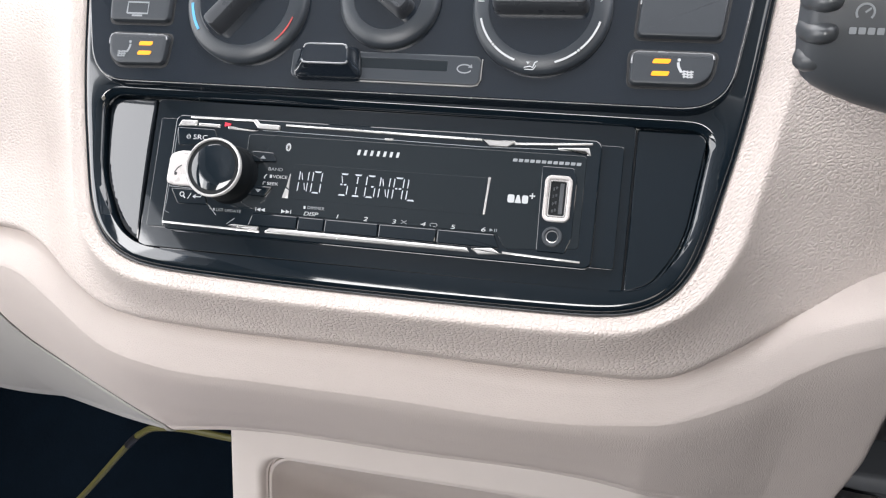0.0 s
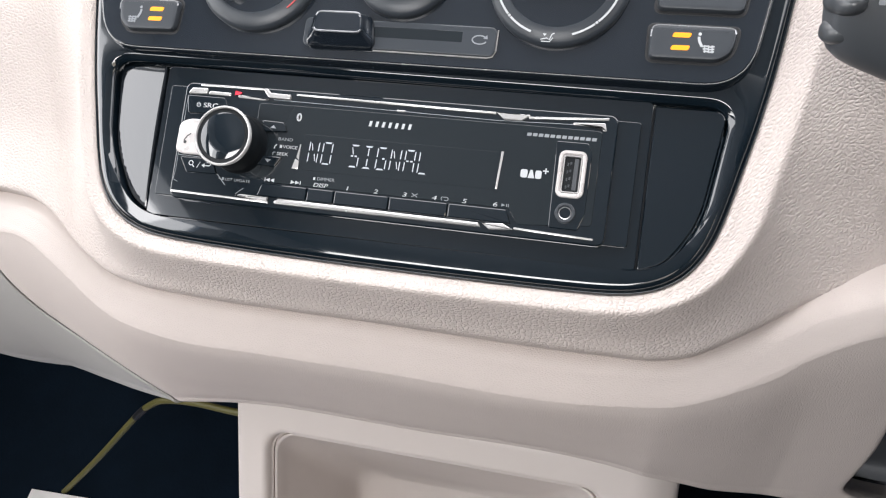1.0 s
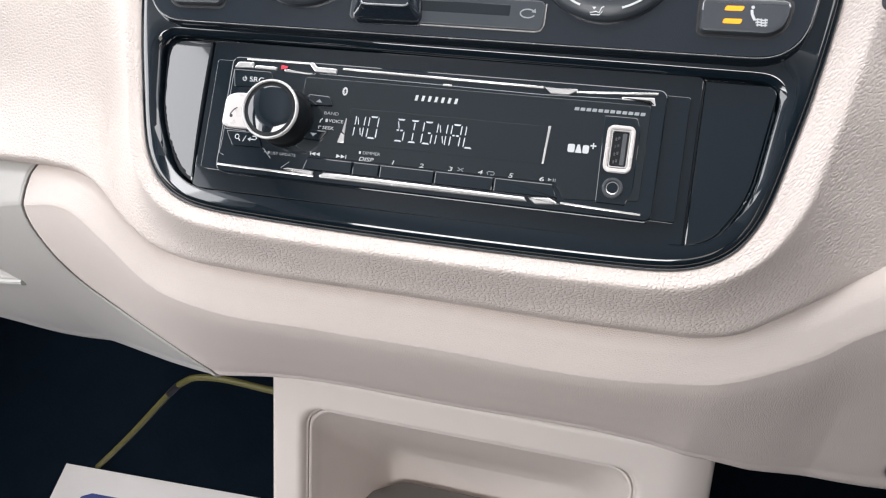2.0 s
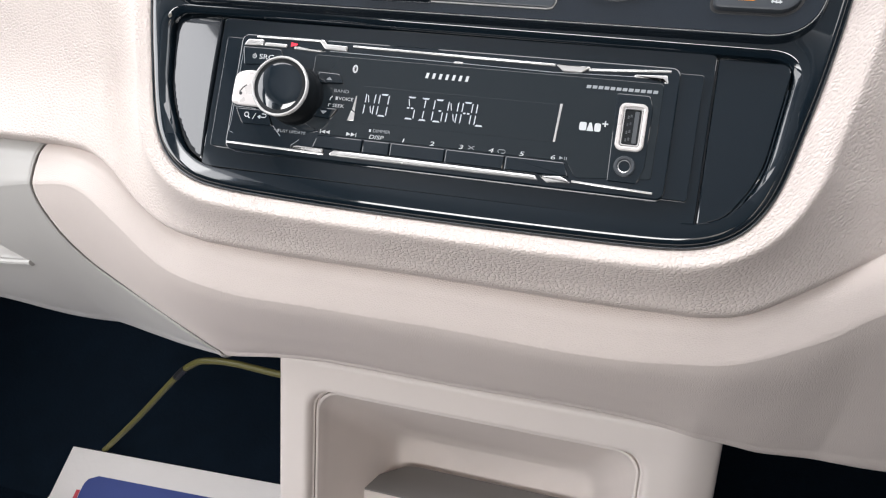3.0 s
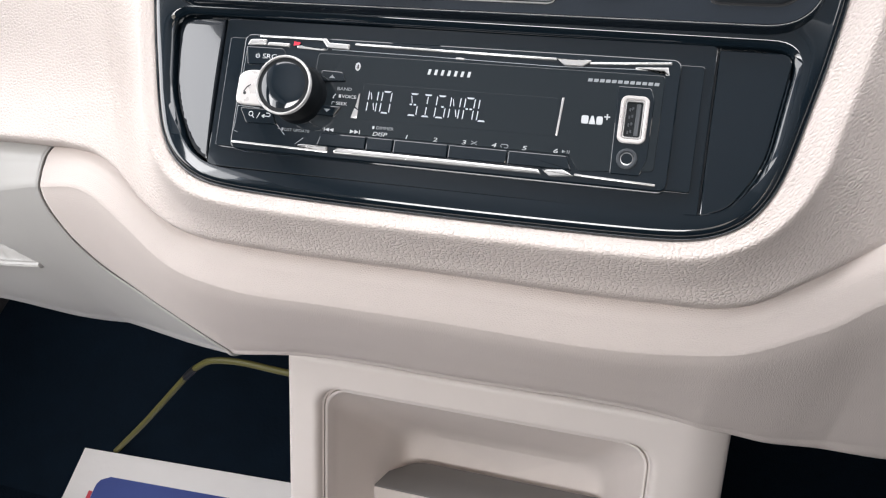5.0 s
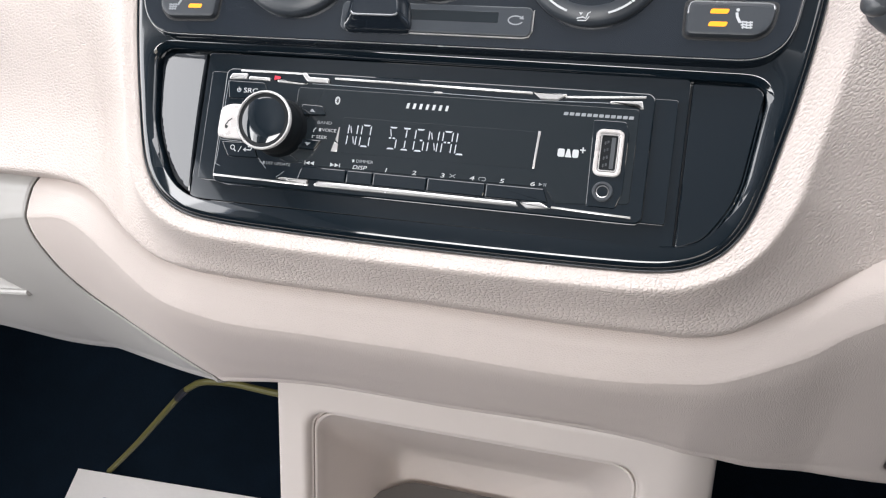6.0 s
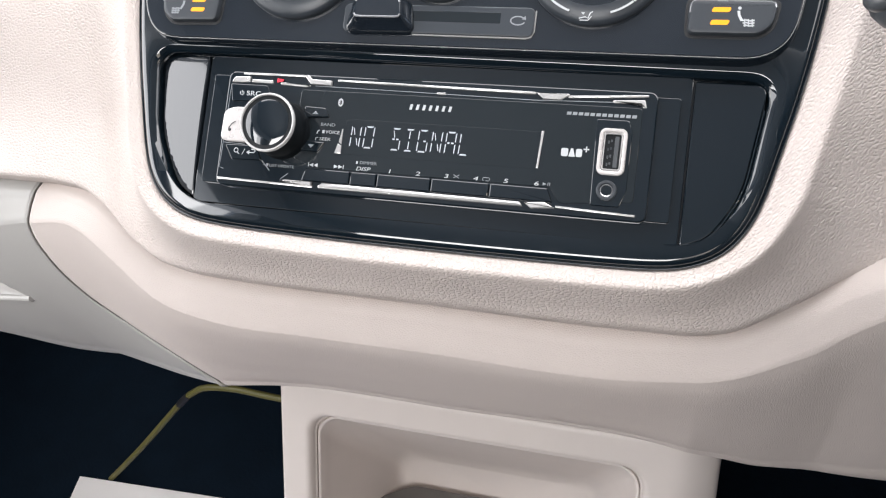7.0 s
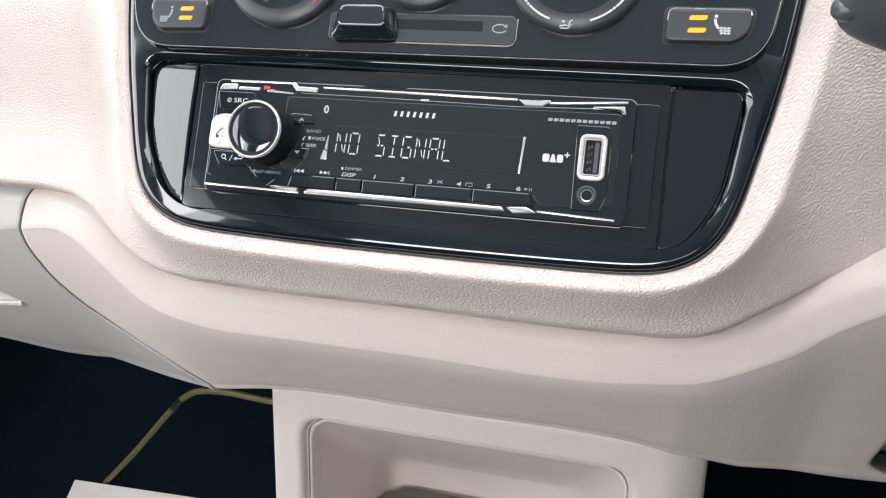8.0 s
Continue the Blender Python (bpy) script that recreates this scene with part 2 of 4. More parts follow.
def stroke(pts, w):
    """Outline of a thin line of width w through points."""
    left, right = [], []
    for i, p in enumerate(pts):
        a, b = Vector(pts[max(i - 1, 0)]), Vector(pts[min(i + 1, len(pts) - 1)])
        d = (b - a).normalized()
        nrm = Vector((-d.y, d.x)) * w / 2
        left.append((p[0] + nrm.x, p[1] + nrm.y))
        right.append((p[0] - nrm.x, p[1] - nrm.y))
    return left + right[::-1]


def arc(cu, cv, r, a0, a1, k=10):
    return [(cu + r * math.cos(radians(a0 + (a1 - a0) * i / k)), cv + r * math.sin(radians(a0 + (a1 - a0) * i / k))) for i in range(k + 1)]


def along(xs, ys):
    """A smooth curve through knots (monotone in x), as a function."""
    xs, ys = np.array(xs, float), np.array(ys, float)
    m = np.gradient(ys, xs)

    def f(x):
        x = np.clip(x, xs[0], xs[-1])
        i = np.clip(np.searchsorted(xs, x) - 1, 0, len(xs) - 2)
        h = xs[i + 1] - xs[i]
        t = (x - xs[i]) / h
        return ((2 * t**3 - 3 * t**2 + 1) * ys[i] + (t**3 - 2 * t**2 + t) * h * m[i] + (-2 * t**3 + 3 * t**2) * ys[i + 1] + (t**3 - t**2) * h * m[i + 1])

    return f


def sheet(name, grid, material, parent=None, label="", flip=False):
    """A skin from a grid of points, an array of rows x columns x 3."""
    r, c = grid.shape[:2]
    me = bpy.data.meshes.new(name)
    idx = np.arange(r * c).reshape(r, c)
    quads = np.stack([idx[:-1, :-1], idx[:-1, 1:], idx[1:, 1:], idx[1:, :-1]], -1).reshape(-1, 4)
    if flip:
        quads = quads[:, ::-1]
    me.from_pydata(grid.reshape(-1, 3).tolist(), [], quads.tolist())
    step_c = np.linalg.norm(np.diff(grid, axis=1), axis=2)
    step_r = np.linalg.norm(np.diff(grid, axis=0), axis=2)
    uv = np.zeros((r, c, 2))
    uv[:, 1:, 0] = np.cumsum(step_c.mean(0))
    uv[1:, :, 1] = np.cumsum(step_r, 0)
    layer = me.uv_layers.new(name="length")
    loop_v = np.zeros(len(me.loops), dtype=np.int32)
    me.loops.foreach_get("vertex_index", loop_v)
    layer.data.foreach_set("uv", uv.reshape(-1, 2)[loop_v].ravel())
    me.polygons.foreach_set("use_smooth", [True] * len(me.polygons))
    me.materials.append(material)
    ob = new(name, me)
    facing = sum(p.normal.y * p.area for p in me.polygons)
    shell = ob.modifiers.new("shell", "SOLIDIFY")
    shell.thickness, shell.offset = 0.002, -1.0 if facing < 0 else 1.0
    if parent:
        ob.parent = parent
    if label:
        ob["label"] = label
    return ob


def box_bm(x0, x1, y0, y1, z0, z1, bm=None):
    bm = bm or bmesh.new()
    vs = [bm.verts.new((x, y, z)) for x in (x0, x1) for y in (y0, y1) for z in (z0, z1)]
    for f in ((0, 1, 3, 2), (4, 6, 7, 5), (0, 4, 5, 1), (2, 3, 7, 6), (0, 2, 6, 4), (1, 5, 7, 3)):
        bm.faces.new([vs[i] for i in f])
    return bm


def prism(profile, x0, x1):
    """A bar of constant section across the car; profile rows of y and z."""
    bm = bmesh.new()
    ends = [[bm.verts.new((x, y, z)) for y, z in profile] for x in (x0, x1)]
    n = len(profile)
    for i in range(n):
        bm.faces.new((ends[0][i - 1], ends[0][i], ends[1][i], ends[1][i - 1]))
    bm.faces.new(ends[0])
    bm.faces.new(ends[1][::-1])
    return bm


# ---- cabin shell ----
FLOOR = 0.25
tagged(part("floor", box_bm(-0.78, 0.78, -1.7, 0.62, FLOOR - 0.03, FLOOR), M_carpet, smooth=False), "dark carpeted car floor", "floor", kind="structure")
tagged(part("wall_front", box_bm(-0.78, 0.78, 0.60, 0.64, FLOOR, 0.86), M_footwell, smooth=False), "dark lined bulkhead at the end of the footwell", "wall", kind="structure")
roof = box_bm(-0.74, 0.74, -1.74, -0.25, 1.40, 1.43)
tagged(part("ceiling", roof, M_liner, smooth=False), "grey cloth headliner under the car roof", "ceiling", kind="structure")


def side_wall(name, x, t, sill, head, label):
    """Door lining, window opening and the pale header and pillar round it."""
    wall = part(name, box_bm(x - t, x + t, -1.7, 0.62, FLOOR, sill), M_door, smooth=False)
    part("header", box_bm(x - t, x + t, -1.7, 0.62, head, 1.40), M_liner, wall, "grey cloth-covered roof rail", smooth=False)
    part("front_pillar", box_bm(x - t, x + t, 0.22, 0.62, sill, head), M_door, wall, smooth=False)
    part("middle_pillar", box_bm(x - t, x + t, -0.66, -0.58, sill, head), M_door, wall, smooth=False)
    part("rear_panel", box_bm(x - t, x + t, -1.7, -1.02, sill, head), M_door, wall, smooth=False)
    return tagged(wall, label, "wall", kind="structure")


side_wall("wall_left", -0.70, 0.03, 0.58, 1.25, "dark door lining below an open side window")
side_wall("wall_right", 0.70, 0.03, 0.92, 1.34, "dark door lining below a side window")
back = box_bm(-0.7, 0.7, -1.74, -1.70, FLOOR, 0.94)
box_bm(-0.7, 0.7, -1.74, -1.70, 1.32, 1.40, back)
tagged(part("wall_back", back, M_door, smooth=False), "dark tailgate lining below the rear window", "wall", kind="structure")
tagged(part("dash_top", box_bm(-0.67, 0.67, 0.092, 0.60, 0.885, 0.915), M_rubber, smooth=False), "dark top of the dashboard under the windscreen", "dashboard", kind="structure")

# ---- dashboard pad round the control panel ----
def chaikin(poly, times):
    """Cuts the corners of a closed outline, over and over."""
    p = np.array(poly, float)
    for _ in range(times):
        q = np.roll(p, -1, 0)
        p = np.stack([p * 0.75 + q * 0.25, p * 0.25 + q * 0.75], 1).reshape(-1, 2)
    return [tuple(map(float, r)) for r in p]


def bezel_outline(d=0.0, top=128.0):
    """Outline of the black control panel, moved in by d; millimetres across and up the panel."""
    half = [(0, -44.5), (40, -44.3), (75, -43.6), (95, -42.6), (106, -40.6), (115, -36.6), (122.5, -30.5), (128.5, -21), (132.5, -9), (136.5, 8), (140.5, 25), (145, 50), (148.5, 78), (152, 104), (153.5, top)]
    left = [(-x, z) for x, z in half[1:]][::-1]
    right = [(x + 1.9 * min(1, max(0, (x - 80) / 35)), z - 0.7 * min(1, max(0, (x - 60) / 50)) * (z < 0)) for x, z in half]
    return inset(chaikin(right + left, 2), d)


def dist_out(px, pz, poly):
    """Signed distance from points to a closed outline, negative inside."""
    p = np.array(poly)
    q = np.roll(p, -1, 0)
    X = np.stack([px, pz], -1)[..., None, :]
    e = q - p
    w = X - p
    t = np.clip((w * e).sum(-1) / (e * e).sum(-1), 0, 1)
    d = np.sqrt(((w - t[..., None] * e) ** 2).sum(-1)).min(-1)
    y0, y1 = p[:, 1], q[:, 1]
    c = ((y0 <= X[..., 1]) != (y1 <= X[..., 1])) & (X[..., 0] < (q[:, 0] - p[:, 0]) * (X[..., 1] - y0) / (y1 - y0 + 1e-12) + p[:, 0])
    return np.where(c.sum(-1) % 2 == 1, -d, d)


CREASE = along([-480, -340, -268, -223, -198, -180, -166, -150, -133, -115, -95, 0, 95, 115, 130, 143, 156, 173, 190, 300], [-33, -30, -28, -28.4, -29, -32, -39, -52, -61.5, -65.3, -66.2, -66.4, -66.2, -65.3, -61.5, -53.7, -45, -33.5, -29, -26])
PADFALL = along([-30, -6, -0.8, 0, 2.0, 4.0, 5.4, 6.2, 7.0, 8.0, 10, 13, 16.5, 21.5, 40, 65, 120, 400], [16, 12, 6.4, 4.5, 3.7, 2.95, 2.45, 2.3, 2.7, 4.0, 7.2, 12.0, 17.4, 22.5, 25.5, 28, 36, 90])
us = np.linspace(-480, 300, 600)
ts = np.linspace(0, 1, 190) ** 1.15
V0 = CREASE(us)
gu = np.repeat(us[None], len(ts), 0)
gv = V0[None] + ts[:, None] * (175 - V0[None])
D = dist_out(gu, gv, bezel_outline())
flank = np.clip((gu - 60) / 70, 0, 1) * np.clip((gv + 45) / 35, 0, 1)
D = np.where(D > 6.2 + 5 * flank, D - 5 * flank, np.where(D > 0, D * 6.2 / (6.2 + 5 * flank), D))
to_right = np.clip((gu - 105) / 45, 0, 1)
# towards the driver the pad falls away in one long slope
PADFALL_DRIVER = along([-30, -6, -0.8, 0, 2.0, 4.0, 5.4, 6.2, 7.0, 8.0, 10, 15, 22, 35, 50, 70, 120, 400], [16, 12, 6.4, 4.5, 3.7, 2.95, 2.45, 2.3, 2.7, 3.9, 6.6, 12.6, 19.5, 30, 40, 52, 76, 160])
gn = PADFALL(D) * (1 - to_right) + PADFALL_DRIVER(D) * to_right
rise = np.clip((gv + 8) / 85, 0, 1)
gn = np.where(D > 6.2, 2.2 + (gn - 2.2) * (1 - (0.85 - 0.3 * to_right) * rise * rise * (3 - 2 * rise)), gn)
# rolled lower lip of the pad
lip = (gv - V0[None])
gn = gn + (8.0 - 5.0 * np.clip((us - 115) / 40, 0, 1))[None] * np.exp(-lip / 0.75)
hem = np.stack([us, gn[0] + 10, V0 + 1.0], -1)[None]
grid = np.concatenate([hem, np.stack([gu, gn, gv], -1)], 0) * 0.001
dashboard = thing("dashboard", "cream vinyl dashboard with grained pad and smooth lower trim", "dashboard")
pad = sheet("pad", grid, M_pad, dashboard, "cream grained vinyl pad")
pad.matrix_world = PANEL

# ---- lower trim and glovebox ----
YB = along([-520, -400, -300, -222, -200, -170, -150, -125, -105, 0, 105, 125, 150, 170, 200, 230, 320], [95, 62, 38, 21, 14.5, 6.5, 2, -2, -3.2, -3.6, -3.2, -2, 2, 7, 14, 24, 60])
Z_CREASE = along([-520, -340, -268, -223, -190, -170, -150, -133, -104, 0, 106, 129, 143, 156, 173, 185, 320], [-62, -53, -50, -46, -43, -47, -61, -71, -74, -74.3, -74, -71, -63, -55, -43, -39, -36])
Z_FOLD = along([-520, -340, -267, -226, -187, -165, -141, -110, -55, 0, 105, 130, 150, 164, 172, 181, 191, 206, 320], [-98, -84, -77, -67, -62.5, -74, -89, -96, -96.5, -96.5, -94.5, -90.5, -82, -75, -69, -63.5, -58.5, -54, -50])
Z_BOTTOM = along([-520, -374, -258, -175, -140, -123, -93, 0, 120, 138, 150, 165, 180, 195, 210, 320], [-239, -209.5, -194.5, -174.5, -165, -161, -154.5, -152, -156.5, -162, -167, -171.5, -175.5, -178.5, -181.5, -203])
# rows of the section: share from crease to fold (0..1) or fold to bottom (1..2), depth against the base
SEC_R = [-0.35, -0.12, 0.0, 0.15, 0.4, 0.7, 0.92, 0.985, 1.03, 1.1, 1.2, 1.4, 1.65, 1.88, 1.97, 2.0]
SEC_Y = [24, 14, 8.2, 3.4, 0.4, -2.0, -3.3, -3.3, -2.6, -0.9, 2.4, 10.0, 19.5, 29.0, 34.0, 40.0]
SECTION = along(SEC_R, SEC_Y)


def trim_point(x, r):
    zc, zf, zb = Z_CREASE(x), Z_FOLD(x), Z_BOTTOM(x)
    z = np.where(r < 1, zc + (zf - zc) * r, zf + (zb - zf) * (r - 1))
    tuck = np.clip((-130 - x) / 110, 0, 1) * np.clip((r - 1.25) / 0.75, 0, 1) ** 1.8
    tuck = tuck + 0.54 * np.clip((x - 120) / 60, 0, 1) * np.clip(r - 1, 0, 1) ** 1.3
    valley = 9 * np.clip((x - 140) / 45, 0, 1) * np.clip((0.4 - r) / 0.4, 0, 2) ** 1.5
    return np.stack([x, YB(x) + SECTION(r) + 26 * tuck + valley, z], -1)


# the seam between trim and glovebox lid, x against height
seam_z = np.array([-36.0, -45, -60, -72, -88, -104, -116, -128, -137, -146, -156, -166])
seam_x = np.array([-220.0, -221.5, -226.5, -228.5, -224.0, -214.5, -203, -182, -161, -144, -131, -121])
sz = np.linspace(-36, -166, 300)
sx = along(-seam_z, seam_x)(-sz)
sr = np.where(sz > Z_FOLD(sx), (sz - Z_CREASE(sx)) / (Z_FOLD(sx) - Z_CREASE(sx)), 1 + (sz - Z_FOLD(sx)) / (Z_BOTTOM(sx) - Z_FOLD(sx)))
order = np.argsort(sr)
rows = np.concatenate([np.linspace(-0.35, 1.66, 100), np.linspace(1.665, 2.0, 60)])
seam_at = np.interp(rows, sr[order], sx[order])


def skirt(g, side):
    """Folds the edge of a sheet back at a column, so that the joint has depth."""
    e = g[:, side].copy()
    e1, e2 = e.copy(), e.copy()
    s = 0.1 if side == 0 else -0.1
    e1[:, 1] += 0.6
    e1[:, 0] += s
    e2[:, 1] += 16
    e2[:, 0] += s
    return np.concatenate([e2[:, None], e1[:, None], g], 1) if side == 0 else np.concatenate([g, e1[:, None], e2[:, None]], 1)


def under(g):
    """Carries the lowest row back under the dashboard."""
    a, b = g[-1].copy(), g[-1].copy()
    a[:, 1] += 4
    a[:, 2] += 2
    b[:, 1] += 150
    b[:, 2] += 6
    return np.concatenate([g, a[None], b[None]], 0)


cs = np.linspace(0, 1, 300)
# at the driver's side the trim is cut out round the steering column; below the notch it runs on
END = along([-0.35, 0.5, 1.0, 1.355, 1.5, 1.6, 1.66, 1.75, 1.82, 1.85, 1.88, 1.905, 1.93, 1.965, 2.0], [240, 234, 224, 219.8, 219.6, 219.2, 218, 216, 214.5, 214.8, 218, 225, 245, 300, 312])(rows)
gap = 0.8 * np.sqrt(1 + np.gradient(seam_at, trim_point(seam_at, rows)[:, 2]) ** 2)
gap = np.clip(gap, 0.75, 2.2)
tx = (seam_at + gap)[:, None] + (END[:, None] - (seam_at + gap)[:, None]) * cs[None]
tg = trim_point(tx, np.repeat(rows[:, None], len(cs), 1))
tg[..., 1] += 1.5 * np.clip((tx - END[:, None] + 3) / 3, 0, 1) ** 2.2
tg = under(skirt(skirt(tg, 0), -1))
trim = sheet("lower_trim", tg * 0.001, M_trim, dashboard, "cream fine-grained lower trim with a rolled fold")
trim.location = (0, 0, HEIGHT)

cs = np.linspace(0, 1, 170)
gx = -500 + ((seam_at - gap)[:, None] + 500) * cs[None]
gg = trim_point(gx, np.repeat(rows[:, None], len(cs), 1))
gg[..., 1] -= 0.3
HANDLE = soften([(-345, -90), (-301, -112), (-264, -129), (-312, -140), (-360, -150)], 5)
hd = dist_out(gg[..., 0], gg[..., 2], HANDLE)
gg[..., 1] += 16 * np.clip(-hd / 5, 0, 1) ** 1.3
gg = under(skirt(gg, -1))
glovebox = thing("glovebox", "smooth cream closed glovebox with a recessed grip", "glovebox", pose(0, 0, HEIGHT))
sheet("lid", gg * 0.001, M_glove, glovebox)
lip_pts = []
for k in np.linspace(0, 1, 14):
    lx = -361 + 97 * k
    lz = -150.5 + 21.2 * k ** 1.1
    rr = 1 + (lz - Z_FOLD(lx)) / (Z_BOTTOM(lx) - Z_FOLD(lx))
    lip_pts.append(tuple(trim_point(np.array(lx), np.array(rr)) * 0.001 - np.array([0, 0.0004, 0])))
part("grip_lip", tube_bm(lip_pts, 0.0022, 10), M_glove, glovebox, "rounded lip under the grip")

# ---- lower console with its cubby ----
console = thing("centre_console", "cream plastic lower console with an open rounded cubby", "console", pose(0, 0, HEIGHT))


def console_face_y(z):
    return 110 + (z + 209) * 0.139


def console_loop(outline, back=0.0):
    return [(x * 0.001, (console_face_y(z) + back + 13 * max(0, (x - 116) / 29) ** 2.2) * 0.001, z * 0.001) for x, z in outline]


def resample(poly, n, start):
    """n points at even angles round a point, on a star-shaped outline."""
    p = np.array(poly, float)
    e = np.roll(p, -1, 0) - p
    w = p - np.array(start)
    a = 2 * np.pi * np.arange(n)[:, None] / n
    dx, dz = np.cos(a), np.sin(a)
    den = dx * e[:, 1] - dz * e[:, 0]
    den = np.where(np.abs(den) < 1e-12, 1e-12, den)
    far = (w[:, 0] * e[:, 1] - w[:, 1] * e[:, 0])[None] / den
    u = (w[:, 0] * dz - w[:, 1] * dx) / den
    far = np.where((far > 0) & (u >= -1e-6) & (u <= 1 + 1e-6), far, 1e9).min(1)
    return [(start[0] + float(c) * float(f), start[1] + float(d) * float(f)) for c, d, f in zip(dx[:, 0], dz[:, 0], far)]


con_mid = (-5, -350)
NC = 480
con_out = soften([(-139.5, -209), (145, -209), (145, -500), (-139.5, -500)], 3, 3)


def cubby(d, top=0.0):
    return resample(rounded(-118.0 + d, 102.5 - d, -430 + d * 0.3, -231 - d - top, max(15 + d * 0.1, 11), 14), NC, con_mid)


o_loop = resample(con_out, NC, con_mid)
loops = [console_loop(inset(o_loop, -2.0), 150), console_loop(inset(o_loop, -2.0), 6), console_loop(inset(o_loop, -1.4), 2.5), console_loop(inset(o_loop, -0.4), 0.8), console_loop(inset(o_loop, 1.2), 0.1), console_loop(inset(o_loop, 3), 0)]
mid_a, mid_b = inset(o_loop, 3), cubby(-5)
for k in np.linspace(0.04, 0.96, 26):
    loops.append(console_loop([(p[0] * (1 - k) + q[0] * k, p[1] * (1 - k) + q[1] * k) for p, q in zip(mid_a, mid_b)], 0))
loops += [console_loop(cubby(d), n) for d, n in ((-5, 0), (-3.4, 0.2), (-2.0, 0.9), (-0.9, 2.2), (-0.3, 4.2), (0, 5.2), (0.3, 6.2), (0.8, 6.6), (1.1, 6.8), (1.2, 9.8), (2.0, 9.8), (2.1, 6.8), (2.6, 6.8), (3.4, 7.1), (3.9, 8.2))]
# walls and roof draw in towards the back
for f in np.linspace(0.05, 0.88, 18):
    loops.append(console_loop(cubby(4 + 27 * f, 60 * f), 11.6 + 94 * f))
loops += [console_loop(cubby(4 + d, t), n) for d, t, n in ((25.0, 55.6, 98), (26.5, 58, 101.4), (28.8, 59.4, 104), (32, 59.2, 106), (37, 56, 107), (44, 50, 107.5))]
bm = band_bm(loops)
bm.verts.ensure_lookup_table()
last = bm.verts[-NC:]
hub = bm.verts.new(console_loop([con_mid], 107.5)[0])
for i in range(NC):
    bm.faces.new((last[i - 1], last[i], hub))
part("console_body", bm, M_console, console, sharp=50)
# ledge standing in the cubby
bm = bmesh.new()
hi = []
ledge = soften([(-110, 152), (98, 152), (96, 170), (78, 191), (-76, 191), (-99, 169)], 9, 6)
for d, z in ((0, -421), (0, -350.5), (0.8, -349.1), (2.2, -348.5)):
    hi.append([bm.verts.new((x * 0.001, y * 0.001, z * 0.001)) for x, y in inset(ledge, d)])
for a, b in zip(hi, hi[1:]):
    for i in range(len(a)):
        bm.faces.new((a[i - 1], a[i], b[i], b[i - 1]))
bm.faces.new(hi[-1])
ledge_ob = part("ledge", bm, M_console, console, "cream plastic ledge inside the cubby", sharp=50)
# grey sheet over the ledge top, its colour standing in for shade
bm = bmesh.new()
shade_rings = [[bm.verts.new((x * 0.001, y * 0.001, z * 0.001)) for x, y in inset(ledge, d)] for d, z in ((1.2, -348.6), (1.2, -347.4), (1.8, -347.0))]
for a, b in zip(shade_rings, shade_rings[1:]):
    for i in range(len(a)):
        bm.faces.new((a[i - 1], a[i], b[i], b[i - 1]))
bm.faces.new(shade_rings[-1])
part("ledge_shade", bm, M_shade, ledge_ob, "grey sheet painting the shade on the ledge top", sharp=50)

# ---- control panel ----
control = thing("control_panel", "piano black heater and radio control panel", "control panel", PANEL)
POCKET = soften([(-130.0, 33), (-125.5, -3), (-114, -26), (-101, -33.5), (106, -32.5), (115.8, -28.2), (125.4, -11.4), (131.4, 31.5)], 9, 10)
NB = 900


def panel_loop(poly, n):
    return [(u * 0.001, n * 0.001, v * 0.001) for u, v in poly]


def ring(poly, n):
    return panel_loop(resample(poly, NB, (0, 2)), n)


b_in = resample(POCKET, NB, (0, 2))
b_top = 126.0
rim = [(0, 18), (0, 5.6), (0.15, 4.6), (0.5, 3.9), (0.9, 3.62), (1.2, 3.75), (1.42, 4.2), (1.58, 4.3), (1.74, 4.0), (2.0, 3.4), (2.5, 2.92), (3.1, 2.56), (3.8, 2.3), (4.6, 2.2)]
wall = [(3.7, 2.2), (3.4, 2.25), (3.05, 2.42), (2.0, 3.08), (0.95, 3.76), (0.65, 4.4), (0.5, 5.4), (0.4, 11)]


def chamfer(d):
    """The pocket's edge moved out by d; along the bottom the step is narrower."""
    near, far = resample(inset(POCKET, -0.4), NB, (0, 2)), resample(inset(POCKET, -d), NB, (0, 2))
    out = []
    for p, q in zip(near, far):
        w = min(1, max(0, (p[1] + 27) / 24))
        w = 1.04 * w * w * (3 - 2 * w) - 0.04
        out.append((p[0] + (q[0] - p[0]) * w, p[1] + (q[1] - p[1]) * w))
    return out


part("bezel", band_bm([ring(bezel_outline(d, b_top + d), n) for d, n in rim] + [panel_loop(chamfer(d), n) for d, n in wall]), M_gloss, control, sharp=50)
bead = sorted(((p[1], p[0]) for p in inset(b_in, 0.1)[::3] if p[0] > 98 and p[1] < 24))
part("bead", tube_bm([(u * 0.001, 0.0047, v * 0.001) for v, u in bead], 0.00042, 8), M_gloss, control, "thin gloss bead beside the radio opening")
plate("pocket_floor", resample(inset(POCKET, -0.4), 180, (0, 2)), 9.0, 16.0, M_gloss, control)
